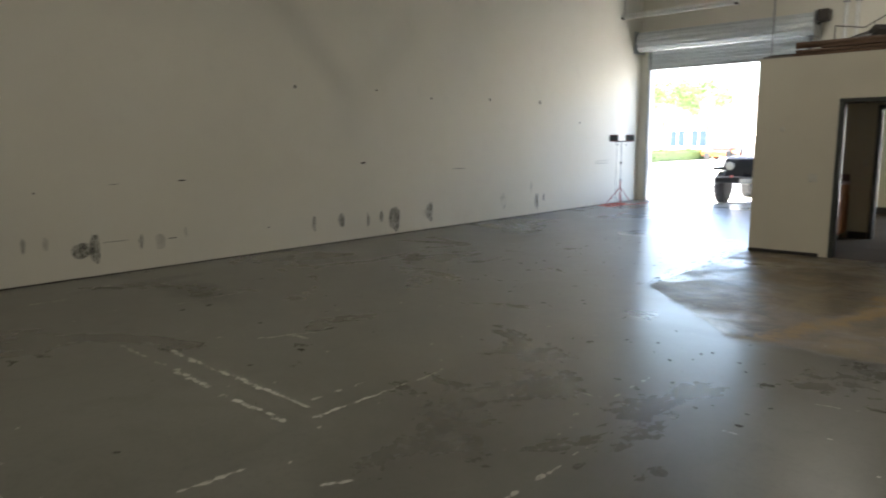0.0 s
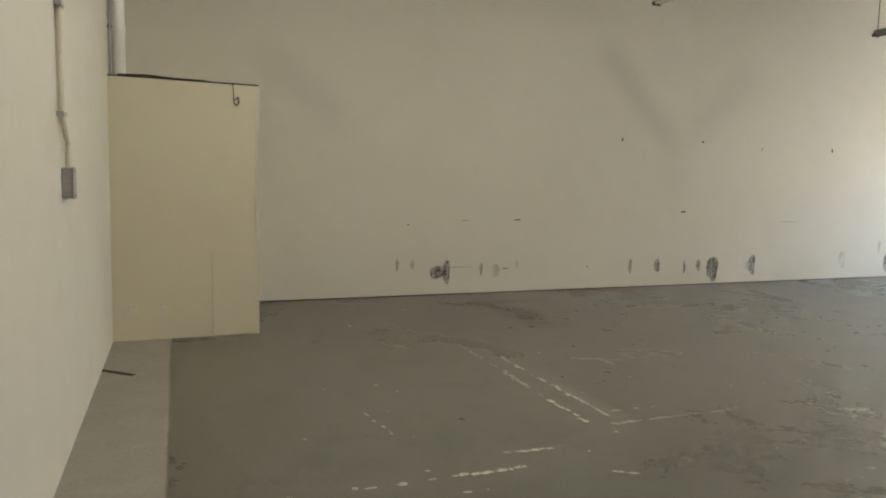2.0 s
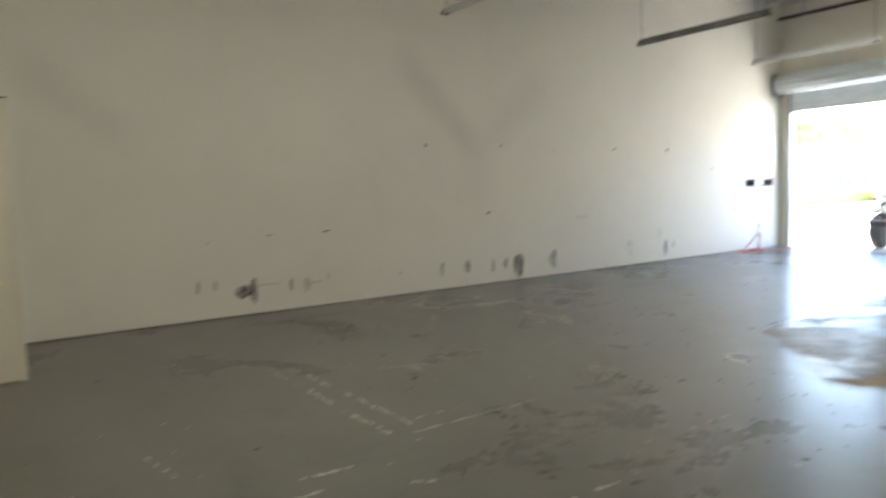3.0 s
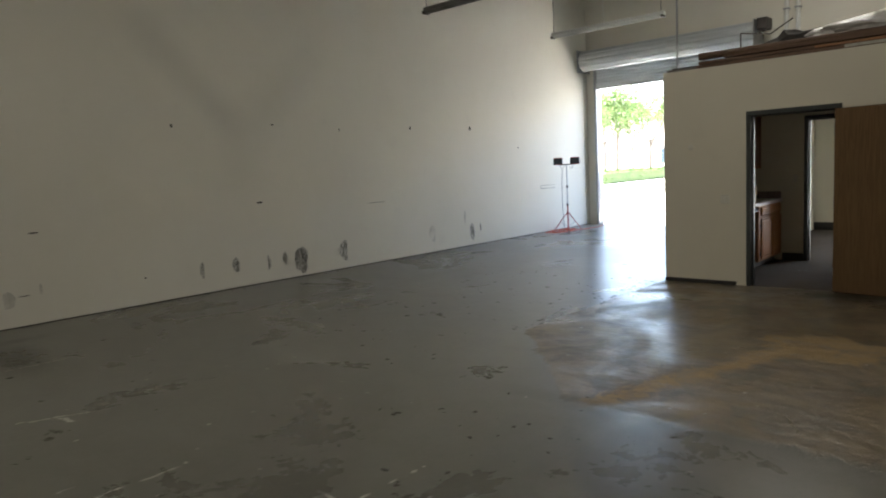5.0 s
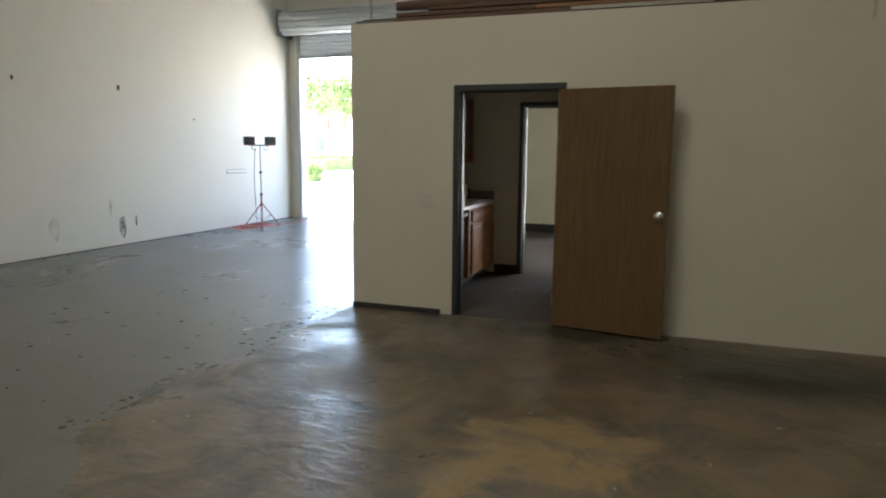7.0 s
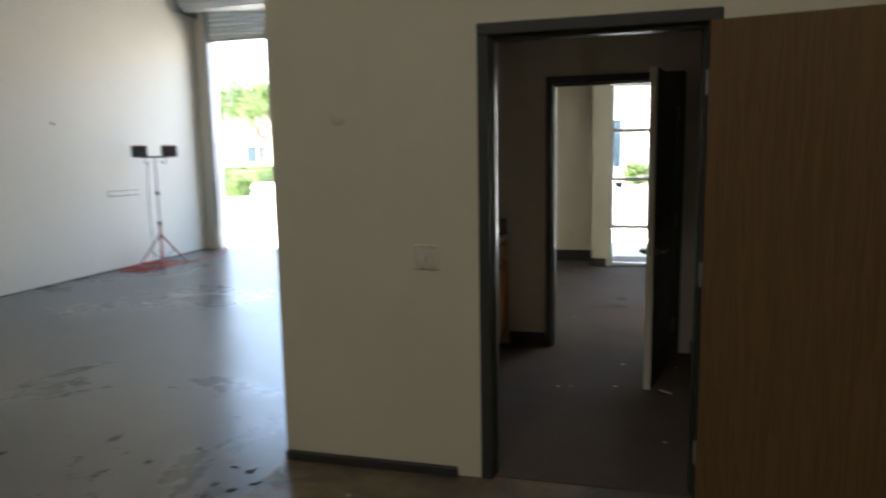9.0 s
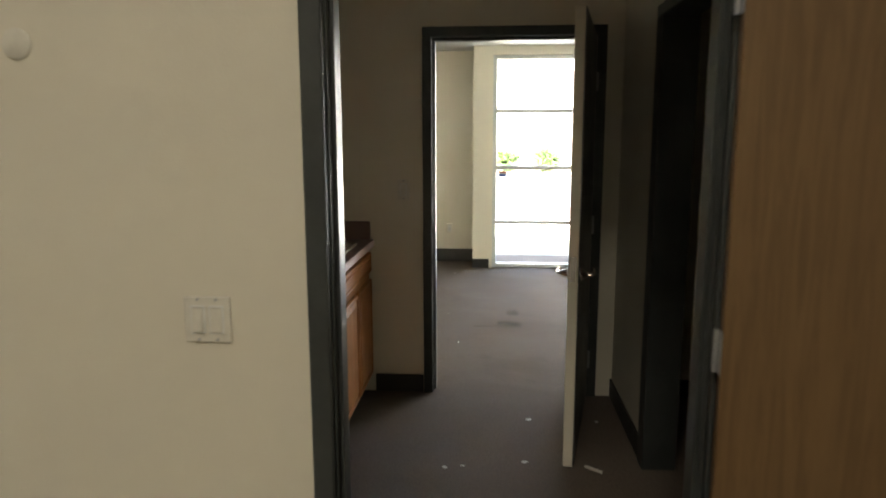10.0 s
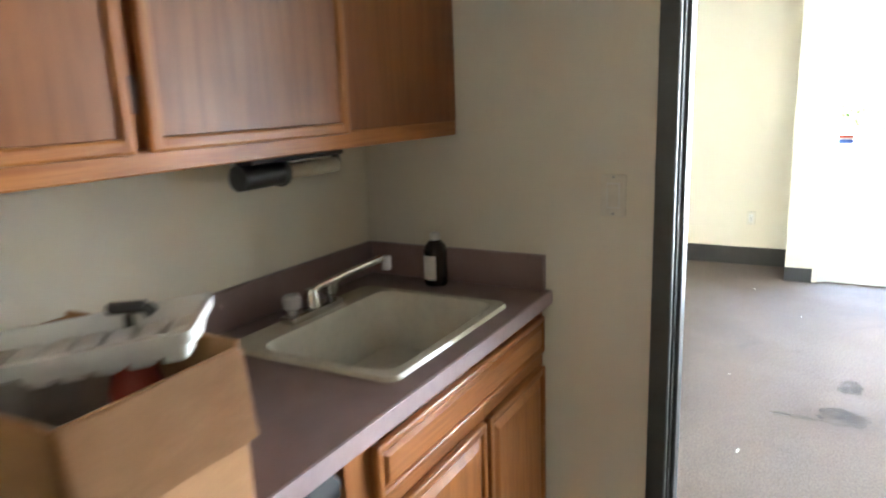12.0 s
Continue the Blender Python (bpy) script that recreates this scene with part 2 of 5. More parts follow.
M_CHROME = surface("worn_chrome", (0.70, 0.69, 0.67), (0.60, 0.59, 0.57), 12, 0.16, 1.0, bump=0.02)
M_DOORWOOD = oak("walnut_veneer", (0.172, 0.102, 0.046), (0.132, 0.077, 0.034), True, 0.45)
M_OAK_V = oak("golden_oak_upright", (0.42, 0.165, 0.046), (0.31, 0.112, 0.029), True)
M_OAK_H = oak("golden_oak_level", (0.42, 0.165, 0.046), (0.31, 0.112, 0.029), False)
M_OAK_PANEL = oak("oak_veneer_panel", (0.26, 0.098, 0.030), (0.205, 0.073, 0.021), True, 0.34)
M_LAMINATE = surface("mauve_laminate", (0.285, 0.200, 0.188), (0.245, 0.170, 0.160), 6, 0.34, fine=180, bump=0.03)
M_LAM_EDGE = surface("pale_mauve_edge", (0.42, 0.33, 0.34), (0.37, 0.285, 0.295), 6, 0.4)
M_SINK = surface("almond_enamel", (0.72, 0.69, 0.58), (0.66, 0.62, 0.50), 3, 0.18, bump=0.01)
M_CARD = surface("brown_cardboard", (0.42, 0.225, 0.092), (0.35, 0.182, 0.072), 5, 0.8, fine=60, stretch=(1, 1, 3))
M_CORE = surface("pale_cardboard_core", (0.46, 0.40, 0.30), (0.40, 0.34, 0.25), 5, 0.8)
M_WHITEPL = surface("white_plastic", (0.75, 0.75, 0.72), (0.66, 0.66, 0.62), 8, 0.35, bump=0.02)
M_PLATE = surface("ivory_plate", (0.70, 0.67, 0.58), (0.64, 0.61, 0.52), 10, 0.4, bump=0.02)
M_BLACKPL = surface("black_plastic", (0.018, 0.018, 0.018), (0.03, 0.03, 0.03), 8, 0.35, bump=0.03)
M_FRIDGE = surface("dark_grey_fridge_skin", (0.024, 0.026, 0.026), (0.036, 0.038, 0.038), 5, 0.42, 0.0, stretch=(1, 6, 0.6), spec=0.25)
M_BROWNBOT = surface("dark_brown_bottle", (0.022, 0.012, 0.009), (0.03, 0.017, 0.012), 8, 0.18, bump=0.0)
M_ORANGE = surface("red_orange_cord", (0.55, 0.09, 0.04), (0.42, 0.06, 0.03), 9, 0.5)
M_STAND = surface("red_stand_paint", (0.42, 0.07, 0.05), (0.30, 0.06, 0.05), 6, 0.45)
M_LAMPGLASS = surface("dark_lamp_glass", (0.05, 0.055, 0.06), (0.08, 0.085, 0.09), 12, 0.15)
M_TUBE = surface("white_enamel_fixture", (0.78, 0.78, 0.75), (0.7, 0.7, 0.66), 3, 0.4)
M_DARKFIX = surface("darker_grey_fixture", (0.24, 0.23, 0.22), (0.17, 0.165, 0.16), 3, 0.5)
M_LUM_A = surface("weathered_brown_board", (0.17, 0.10, 0.06), (0.11, 0.065, 0.04), 2, 0.7, stretch=(0.6, 6, 6))
M_LUM_B = surface("orange_board", (0.34, 0.17, 0.075), (0.26, 0.125, 0.055), 2, 0.6, stretch=(0.6, 6, 6))
M_LUM_C = surface("grey_board", (0.26, 0.24, 0.21), (0.19, 0.17, 0.15), 2, 0.75, stretch=(0.6, 6, 6))
M_WRAP = surface("crumpled_plastic_wrap", (0.62, 0.60, 0.56), (0.45, 0.43, 0.40), 9, 0.2, bump=0.8)
M_ALU = surface("pale_aluminium_frame", (0.62, 0.64, 0.62), (0.56, 0.58, 0.56), 5, 0.4, 0.2)
M_GLASS = glass_material()
M_SCUFF = scuff_material()
M_SMUDGE = stain_material("faint_grey_smudge", (0.16, 0.15, 0.135), 0.3, 0.75, 0.42, 3.0)
M_LINE = stain_material("worn_white_line", (0.62, 0.60, 0.53), 0.30, 0.52, 0.85, 14.0)
M_DARKBIT = surface("black_grit", (0.03, 0.028, 0.024), (0.06, 0.05, 0.04), 9, 0.8)
M_PALEBIT = surface("pale_chip", (0.55, 0.53, 0.47), (0.45, 0.42, 0.36), 9, 0.8)
M_GROUND = surface("pale_parking_concrete", (0.48, 0.47, 0.44), (0.56, 0.55, 0.52), 0.3, 0.85, fine=12)
M_ASPHALT = surface("grey_asphalt", (0.10, 0.10, 0.10), (0.14, 0.14, 0.138), 0.3, 0.9, fine=25)
M_WALK = surface("pale_green_walkway", (0.30, 0.38, 0.31), (0.36, 0.43, 0.36), 0.8, 0.8)
M_FACADE = surface("off_white_facade", (0.40, 0.385, 0.35), (0.35, 0.335, 0.305), 0.4, 0.8)
M_WINDARK = surface("dark_window", (0.022, 0.040, 0.055), (0.032, 0.052, 0.068), 0.8, 0.15, spec=0.3)
M_LEAF = foliage("green_leaves", (0.055, 0.10, 0.025), (0.12, 0.17, 0.045))
M_HEDGE = foliage("hedge_leaves", (0.045, 0.085, 0.02), (0.09, 0.13, 0.035))
M_BARK = surface("grey_bark", (0.17, 0.14, 0.11), (0.12, 0.10, 0.08), 3, 0.9)
M_CARDARK = surface("dark_navy_car_paint", (0.018, 0.022, 0.030), (0.024, 0.028, 0.036), 2, 0.3, bump=0.0)
M_CARORANGE = surface("orange_car_paint", (0.60, 0.14, 0.03), (0.55, 0.12, 0.03), 2, 0.3, bump=0.0)
M_TRIM = surface("matt_black_trim", (0.008, 0.008, 0.008), (0.013, 0.013, 0.013), 8, 0.4, bump=0.02, spec=0.2)
M_TYRE = surface("black_tyre", (0.02, 0.02, 0.02), (0.03, 0.03, 0.03), 8, 0.8)


# ---- mesh helpers ----
def slab(bm, lo, hi, bevel=0.0, seg=1):
    """An axis-aligned block from corner lo to corner hi."""
    vs = bmesh.ops.create_cube(bm, size=1.0)["verts"]
    for v in vs:
        v.co = Vector([lo[i] + (v.co[i] + 0.5) * (hi[i] - lo[i]) for i in range(3)])
    if bevel:
        es = list({e for v in vs for e in v.link_edges})
        bmesh.ops.bevel(bm, geom=es, offset=bevel, segments=seg, affect='EDGES', profile=0.5)
    return bm


def block(lo, hi, bevel=0.0, seg=1):
    return slab(bmesh.new(), lo, hi, bevel, seg)


def blocks(*pairs):
    bm = bmesh.new()
    for lo, hi in pairs:
        slab(bm, lo, hi)
    return bm


def rod(bm, a, b, r, r2=None, n=12):
    """A round bar from a to b."""
    a, b = Vector(a), Vector(b)
    m = Matrix.Translation((a + b) / 2) @ (b - a).to_track_quat('Z', 'Y').to_matrix().to_4x4()
    bmesh.ops.create_cone(bm, cap_ends=True, segments=n, radius1=r, radius2=r if r2 is None else r2, depth=(b - a).length, matrix=m)
    return bm


def rods(points, r, n=8):
    bm = bmesh.new()
    for a, b in zip(points, points[1:]):
        rod(bm, a, b, r, None, n)
    return bm


def lathe(profile, n=24, centre=(0, 0)):
    """A turned body from (radius, height) pairs."""
    bm = bmesh.new()
    rings = []
    for r, z in profile:
        rings.append([bm.verts.new((centre[0] + r * math.cos(2 * math.pi * i / n), centre[1] + r * math.sin(2 * math.pi * i / n), z)) for i in range(n)])
    for p, q in zip(rings, rings[1:]):
        for i in range(n):
            bm.faces.new((p[i], p[(i + 1) % n], q[(i + 1) % n], q[i]))
    bm.faces.new(list(reversed(rings[0])))
    bm.faces.new(rings[-1])
    return bm


def link_mesh(name, bm, material, smooth=False):
    bmesh.ops.recalc_face_normals(bm, faces=bm.faces)
    me = bpy.data.meshes.new(name)
    bm.to_mesh(me)
    bm.free()
    me.materials.append(material)
    if smooth:
        me.polygons.foreach_set("use_smooth", [True] * len(me.polygons))
        me.set_sharp_from_angle(angle=radians(40))
    return new(name, me)


def structure(name, bm, material, label, category):
    return tagged(link_mesh(name, bm, material), label, category, kind="structure")


def thing(name, at, label, category, turn=0.0, group=""):
    ob = new(name)
    ob.empty_display_size = 0.1
    ob.matrix_basis = pose(*at, 0, 0, turn)
    return tagged(ob, label, category, group)


def part(name, bm, material, parent, label="", smooth=False):
    ob = link_mesh(name, bm, material, smooth)
    ob.parent = parent
    return tagged(ob, label)


def solo(name, bm, material, label, category, group="", smooth=False, kind=""):
    return tagged(link_mesh(name, bm, material, smooth), label, category, group, kind)


# ---- plan ----
WX, EX, SY, FY = -8.28, 1.757, -0.785, 17.58      # warehouse faces: west, east, south, front
CEIL = 6.2
OY, OX, OTOP = 10.435, -3.035, 2.666             # office box: south face, west face, top
WY = 12.707                                      # kitchenette's north wall, south face
HX = -0.87                                       # kitchenette's east wall face
GY = 16.668                                      # glass front
T = 0.12

# ---- warehouse shell ----
structure("floor", blocks(((WX - 0.2, SY - 0.2, -0.15), (EX + 0.2, OY + 0.06, 0)), ((WX - 0.2, OY + 0.06, -0.15), (OX + 0.06, FY + 0.2, 0))), M_FLOOR,
          "sealed grey concrete warehouse floor with stains and worn lines", "floor")
wall_west = structure("wall_west", block((WX - 0.2, SY - 0.2, 0), (WX, FY + 0.2, CEIL)), M_WALL_SHADED, "tall cream painted wall with black scuffs near the floor", "wall")
wall_south = structure("wall_south", block((WX, SY - 0.2, 0), (EX, SY, CEIL)), M_WALL, "tall cream painted warehouse end wall", "wall")
structure("wall_east", block((EX, SY - 0.2, 0), (EX + 0.2, FY + 0.2, CEIL)), M_WALL, "tall cream painted warehouse side wall", "wall")
RX0, RX1, RTOP = -8.0, -4.2, 3.9
structure("wall_front", blocks(((WX, FY, 0), (RX0, FY + 0.2, CEIL)), ((RX0, FY, RTOP), (RX1, FY + 0.2, CEIL)), ((RX1, FY, 0), (OX + 0.12, FY + 0.2, CEIL)),
                               ((OX + 0.12, FY, OTOP - 0.1), (EX, FY + 0.2, CEIL))), M_WALL, "cream painted front wall above a roll-up door", "wall")
HX0, HX1 = -3.08, -1.92
ys = [SY] + [q for _, sy in ADDED_SKYLIGHTS for q in (sy - 1.18, sy + 1.18)] + [FY]
bm = blocks(((WX, SY, CEIL), (HX0, FY, CEIL + 0.15)), ((HX1, SY, CEIL), (EX, FY, CEIL + 0.15)), *[((HX0, ys[i], CEIL), (HX1, ys[i + 1], CEIL + 0.15)) for i in range(0, len(ys), 2)])
k = SY + 0.6
while k < FY:
    slab(bm, (WX, k, CEIL - 0.14), (HX0, k + 0.05, CEIL))
    slab(bm, (HX1, k, CEIL - 0.14), (EX, k + 0.05, CEIL))
    k += 0.61
structure("ceiling", bm, M_ROOF, "white painted timber roof deck with joists", "ceiling")
# Domes over the added roof openings; none of them is seen.
for sx, sy in ADDED_SKYLIGHTS:
    structure("skylight", block((HX0 - 0.05, sy - 1.25, CEIL + 0.16), (HX1 + 0.05, sy + 1.25, CEIL + 0.24), 0.03, 2), M_WHITEPL, "unseen milky white acrylic roof skylight, added for overhead light", "skylight")
structure("roof_beam", block((-5.70, SY, 5.66), (-5.48, FY, CEIL - 0.14), 0.01), M_GLULAM, "orange stained laminated timber roof beam", "beam")
for n_, (y, x0, z) in enumerate(((13.95, -7.5, 5.62), (17.25, WX + 0.1, 5.7), (7.4, -7.5, 5.62))):
    pipe = thing("sprinkler_pipe", (x0, y, z), "rusty brown sprinkler pipe hung below the roof", "pipe", group="sprinkler pipes")
    part("pipe", rod(bmesh.new(), (0, 0, 0), (EX - 0.05 - x0, 0, 0), 0.045), M_RUST, pipe, smooth=True)
    for x in (0.6, 3.4, 6.2):
        part("hanger", rod(bmesh.new(), (x, 0, 0), (x, 0, CEIL - 0.14 - z), 0.008, None, 6), M_DARKSTEEL, pipe)

# ---- scuffs and marks on the west wall ----
def scuff(y, z, w, h, skew=0.0, material=None, seed=0):
    """A lens-shaped rub mark with a ragged outline, lying on the wall."""
    rng = random.Random(seed)
    bm = bmesh.new()
    ring = []
    for i in range(22):
        a = 2 * math.pi * i / 22
        r = 1 + rng.uniform(-0.13, 0.10)
        yy, zz = math.cos(a) * w / 2 * r, math.sin(a) * h / 2 * r
        yy += skew * (zz * zz / (h * h / 4) - 0.3) * w
        ring.append(bm.verts.new((WX + 0.003, y + yy, z + zz)))
    bm.faces.new(ring)
    return part("scuff", bm, material or M_SCUFF, wall_west)


SCUFFS = [(2.72, .46, .045, .17, 0), (2.95, .45, .07, .15, 0), (3.33, .33, .24, .18, 0), (3.48, .34, .12, .37, .15), (4.04, .365, .06, .18, .1), (4.28, .335, .13, .21, -.2),
          (4.63, .42, .035, .14, 0), (6.72, .35, .07, .24, .1), (7.26, .345, .12, .24, .1), (7.83, .31, .06, .25, -.4), (8.13, .335, .08, .21, .1), (8.44, .275, .27, .42, .1),
          (9.33, .315, .17, .37, .4), (9.18, .30, .13, .15, 0), (11.56, .375, .18, .34, .1), (12.77, .285, .14, .34, .1), (13.05, .36, .05, .17, 0), (12.55, .6, .06, .26, 0)]
for i, (y, z, w, h, s) in enumerate(SCUFFS):
    scuff(y, z, w, h, s, M_SCUFF if i not in (1, 5, 6, 13, 14, 17) else M_SMUDGE, i)
for i, (y, z, w, h) in enumerate(((4.62, 1.10, .12, .018), (2.88, 1.03, .03, .02), (3.75, 1.09, .13, .006), (7.75, 1.245, .11, .03), (10.15, 1.08, .42, .008), (6.46, 2.39, .035, .06), (8.08, 2.42, .05, .025),
                                  (11.1, 2.40, .04, .07), (12.84, 2.41, .06, .09), (4.45, .365, .13, .012), (3.72, .40, .35, .006), (5.9, .36, .03, .02), (9.4, 2.35, .02, .05), (14.5, 2.0, .03, .05))):
    scuff(y, z, w, h, 0, M_DARKBIT, 40 + i)
part("pencil_outline", blocks(((WX, 15.35, 1.03), (WX + .004, 15.95, 1.038)), ((WX, 15.35, 1.10), (WX + .004, 15.95, 1.106)), ((WX, 15.35, 1.03), (WX + .005, 15.357, 1.106))), M_DARKBIT, wall_west)
structure("baseboard", block((WX, 0.62, 0.0), (WX + 0.012, FY, 0.012)), M_DARKBIT, "dirty dark joint where floor meets wall", "baseboard")

# ---- roll-up door ----
rollup = thing("roll_up_door", (RX0, FY, 0), "galvanised steel roll-up door, nearly fully raised", "roll-up door")
z = 3.43
W_ = RX1 - RX0
while z < 3.88:
    b = bmesh.new()
    slab(b, (-0.05, -0.085, z), (W_ + 0.05, -0.06, z + 0.06), 0.012)
    slab(b, (-0.05, -0.07, z + 0.06), (W_ + 0.05, -0.062, z + 0.075))
    part("slat", b, M_SLAT, rollup)
    z += 0.075
part("bottom_bar", block((-0.05, -0.10, 3.395), (W_ + 0.05, -0.05, 3.428), 0.004), M_STEEL, rollup)
bm = bmesh.new()
prof = []
for i in range(72):
    a = 2 * math.pi * i / 72
    r = 0.235 + 0.014 * (1 if (i % 6) in (1, 2, 3, 4) else -0.6)
    prof.append((math.cos(a) * r, math.sin(a) * r))
ends = [[bm.verts.new((x, -0.34 + p[0], 4.08 + p[1])) for p in prof] for x in (-0.16, W_ + 0.14)]
for i in range(72):
    bm.faces.new((ends[0][i], ends[0][(i + 1) % 72], ends[1][(i + 1) % 72], ends[1][i]))
bm.faces.new(ends[0])
bm.faces.new(list(reversed(ends[1])))
part("rolled_curtain", bm, M_SLAT, rollup)
for x in (-0.2, W_ + 0.16):
    part("bracket", block((x, -0.60, 3.80), (x + 0.015, -0.002, 4.34), 0.004), M_STEEL, rollup)
    part("axle", rod(bmesh.new(), (x - 0.06, -0.34, 4.08), (x + 0.08, -0.34, 4.08), 0.03), M_DARKSTEEL, rollup)
part("chain_hoist", lathe([(0.02, 0), (0.11, 0.01), (0.11, 0.05), (0.02, 0.06)], 18), M_DARKSTEEL, rollup).matrix_basis = pose(W_ + 0.26, -0.34, 4.2, 0, 90, 0)
part("hoist_motor", block((W_ + 0.19, -0.52, 4.12), (W_ + 0.42, -0.2, 4.36), 0.03, 2), M_DARKSTEEL, rollup)
for x in (-0.02, W_ - 0.04):
    g = bmesh.new()
    slab(g, (x, -0.11, 0), (x + 0.06, -0.002, 3.88))
    part("guide_rail", g, M_STEEL, rollup)

# ---- white conduits by the roll-up door ----
for x in (-3.55, -3.33):
    c = thing("conduit", (x, FY - 0.06, 0), "white painted pipe running up the front wall", "pipe", group="front wall pipes")
    part("pipe", rod(bmesh.new(), (0, 0, 0), (0, 0, CEIL - 0.15), 0.045), M_TUBE, c, smooth=True)
    part("clamp", block((-0.06, -0.055, 4.5), (0.06, 0.058, 4.53)), M_STEEL, c)

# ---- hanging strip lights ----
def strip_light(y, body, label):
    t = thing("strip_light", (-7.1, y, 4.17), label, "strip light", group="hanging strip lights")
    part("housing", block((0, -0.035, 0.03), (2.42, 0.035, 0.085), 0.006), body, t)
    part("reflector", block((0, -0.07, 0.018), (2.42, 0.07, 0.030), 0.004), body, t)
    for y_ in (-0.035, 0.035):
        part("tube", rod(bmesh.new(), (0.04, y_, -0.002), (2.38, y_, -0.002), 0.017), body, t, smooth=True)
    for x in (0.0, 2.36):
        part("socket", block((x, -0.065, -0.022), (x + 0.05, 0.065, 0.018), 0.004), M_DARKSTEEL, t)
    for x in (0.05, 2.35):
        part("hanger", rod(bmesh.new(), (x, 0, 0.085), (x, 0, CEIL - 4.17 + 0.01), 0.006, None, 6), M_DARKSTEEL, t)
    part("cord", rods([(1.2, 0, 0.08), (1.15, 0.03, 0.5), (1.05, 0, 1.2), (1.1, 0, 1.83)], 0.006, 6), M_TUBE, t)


strip_light(6.05, M_TUBE, "white hanging fluorescent strip light, switched off")
# The middle fixture is coloured darker grey than the other two.
strip_light(10.4, M_DARKFIX, "darker grey hanging fluorescent strip light, switched off")
strip_light(14.2, M_TUBE, "white hanging fluorescent strip light, switched off")

# ---- work light on its tripod ----
wl = thing("work_light", (-7.90, 15.89, 0), "twin halogen work light on a red tripod stand", "work light", 44)
part("mast", rods([(0, 0, 0.05), (0, 0, 0.62)], 0.017), M_STAND, wl, smooth=True)
part("upper_mast", rods([(0, 0, 0.6), (0, 0, 1.56)], 0.011), M_STEEL, wl, smooth=True)
for z in (0.42, 0.62, 1.05):
    part("collar", rod(bmesh.new(), (0, 0, z - 0.025), (0, 0, z + 0.025), 0.026), M_BLACKPL, wl)
for a in (20, 140, 260):
    ca, sa = math.cos(radians(a)), math.sin(radians(a))
    leg = part("leg", rods([(0.02 * ca, 0.02 * sa, 0.43), (0.36 * ca, 0.36 * sa, 0.015)], 0.011), M_STAND, wl)
    part("rubber_foot", rods([(0.35 * ca, 0.35 * sa, 0.03), (0.37 * ca, 0.37 * sa, 0.0)], 0.016), M_BLACKPL, leg)
    part("brace", rods([(0.018 * ca, 0.018 * sa, 0.10), (0.2 * ca, 0.2 * sa, 0.21)], 0.007), M_STEEL, wl)
part("crossbar", rods([(-0.16, 0, 1.57), (0.16, 0, 1.57)], 0.012), M_BLACKPL, wl)
for s in (-1, 1):
    x = 0.2 * s
    head = part("lamp_head", block((x - 0.105, -0.045, 1.565), (x + 0.105, 0.05, 1.735), 0.02, 2), M_BLACKPL, wl)
    part("lens", block((x - 0.085, -0.052, 1.585), (x + 0.085, -0.046, 1.715), 0.002), M_LAMPGLASS, head)
    for z in (1.572, 1.718):
        part("trim", block((x - 0.1, -0.056, z), (x + 0.1, -0.047, z + 0.01)), M_STAND, head)
    part("bracket", rods([(x, 0, 1.565), (x * 0.75, 0.0, 1.57)], 0.01), M_STEEL, wl)
    part("wire_loop", rods([(x * 0.7, 0.0, 1.56), (x * 0.75, -0.02, 1.50), (x * 0.55, -0.02, 1.47), (x * 0.3, 0, 1.52)], 0.005), M_BLACKPL, wl)
part("lamp_cable", rods([(-0.1, -0.02, 1.5), (-0.13, -0.02, 1.0), (-0.12, -0.02, 0.5), (-0.1, -0.03, 0.012)], 0.005), M_BLACKPL, wl)
pts, rng = [], random.Random(5)
for i in range(90):
    a = i * 0.42
    r = 0.22 + 0.10 * math.sin(i * 0.9) + i * 0.0016
    pts.append((-7.98 + r * math.cos(a) * 0.7, 15.72 + r * math.sin(a) * 1.25, 0.008 + 0.006 * (i % 3)))
pts += [(-7.7, 16.3, 0.008), (-7.6, 16.8, 0.008), (-7.75, 17.3, 0.008)]
solo("extension_cord", rods(pts, 0.0065, 6), M_ORANGE, "red-orange extension cord coiled on the concrete floor", "cord")

# ---- boxed-in corner by the south wall ----
BX, BY, BT = -6.35, 0.60, 2.556
box_wall = structure("wall_box", block((WX, SY, 0), (BX, BY, BT)), M_PLY, "yellowed cream boxed-in corner enclosure", "wall")
part("patch_panel", block((BX, 0.14, 0.01), (BX + 0.007, BY - 0.003, 0.90), 0.003), M_PLY, box_wall)
part("corner_strip", block((BX, BY - 0.03, 0.0), (BX + 0.006, BY + 0.004, BT - 0.01)), M_PLATE, box_wall)
part("top_edge", block((BX - 0.1, SY, BT), (BX + 0.004, BY, BT + 0.012)), M_DARKBIT, box_wall)
for y0, y1, z0, z1, tilt in ((-0.675, -0.56, 0.245, 0.365, 0), (-0.355, -0.285, 0.255, 0.375, 8)):
    p = thing("blank_plate", (BX, (y0 + y1) / 2, (z0 + z1) / 2), "ivory outlet cover plate screwed to the enclosure", "cover plate", group="cover plates")
    b = block((0.0, (y0 - y1) / 2, (z0 - z1) / 2), (0.007, (y1 - y0) / 2, (z1 - z0) / 2), 0.002)
    part("plate", b, M_PLATE, p)
    for yy in (-0.022, 0.022):
        part("screw", block((0.006, yy - 0.004, 0.03), (0.009, yy + 0.004, 0.038)), M_DARKSTEEL, p)
    p.matrix_basis = pose(BX, (y0 + y1) / 2, (z0 + z1) / 2, tilt, 0, 0)
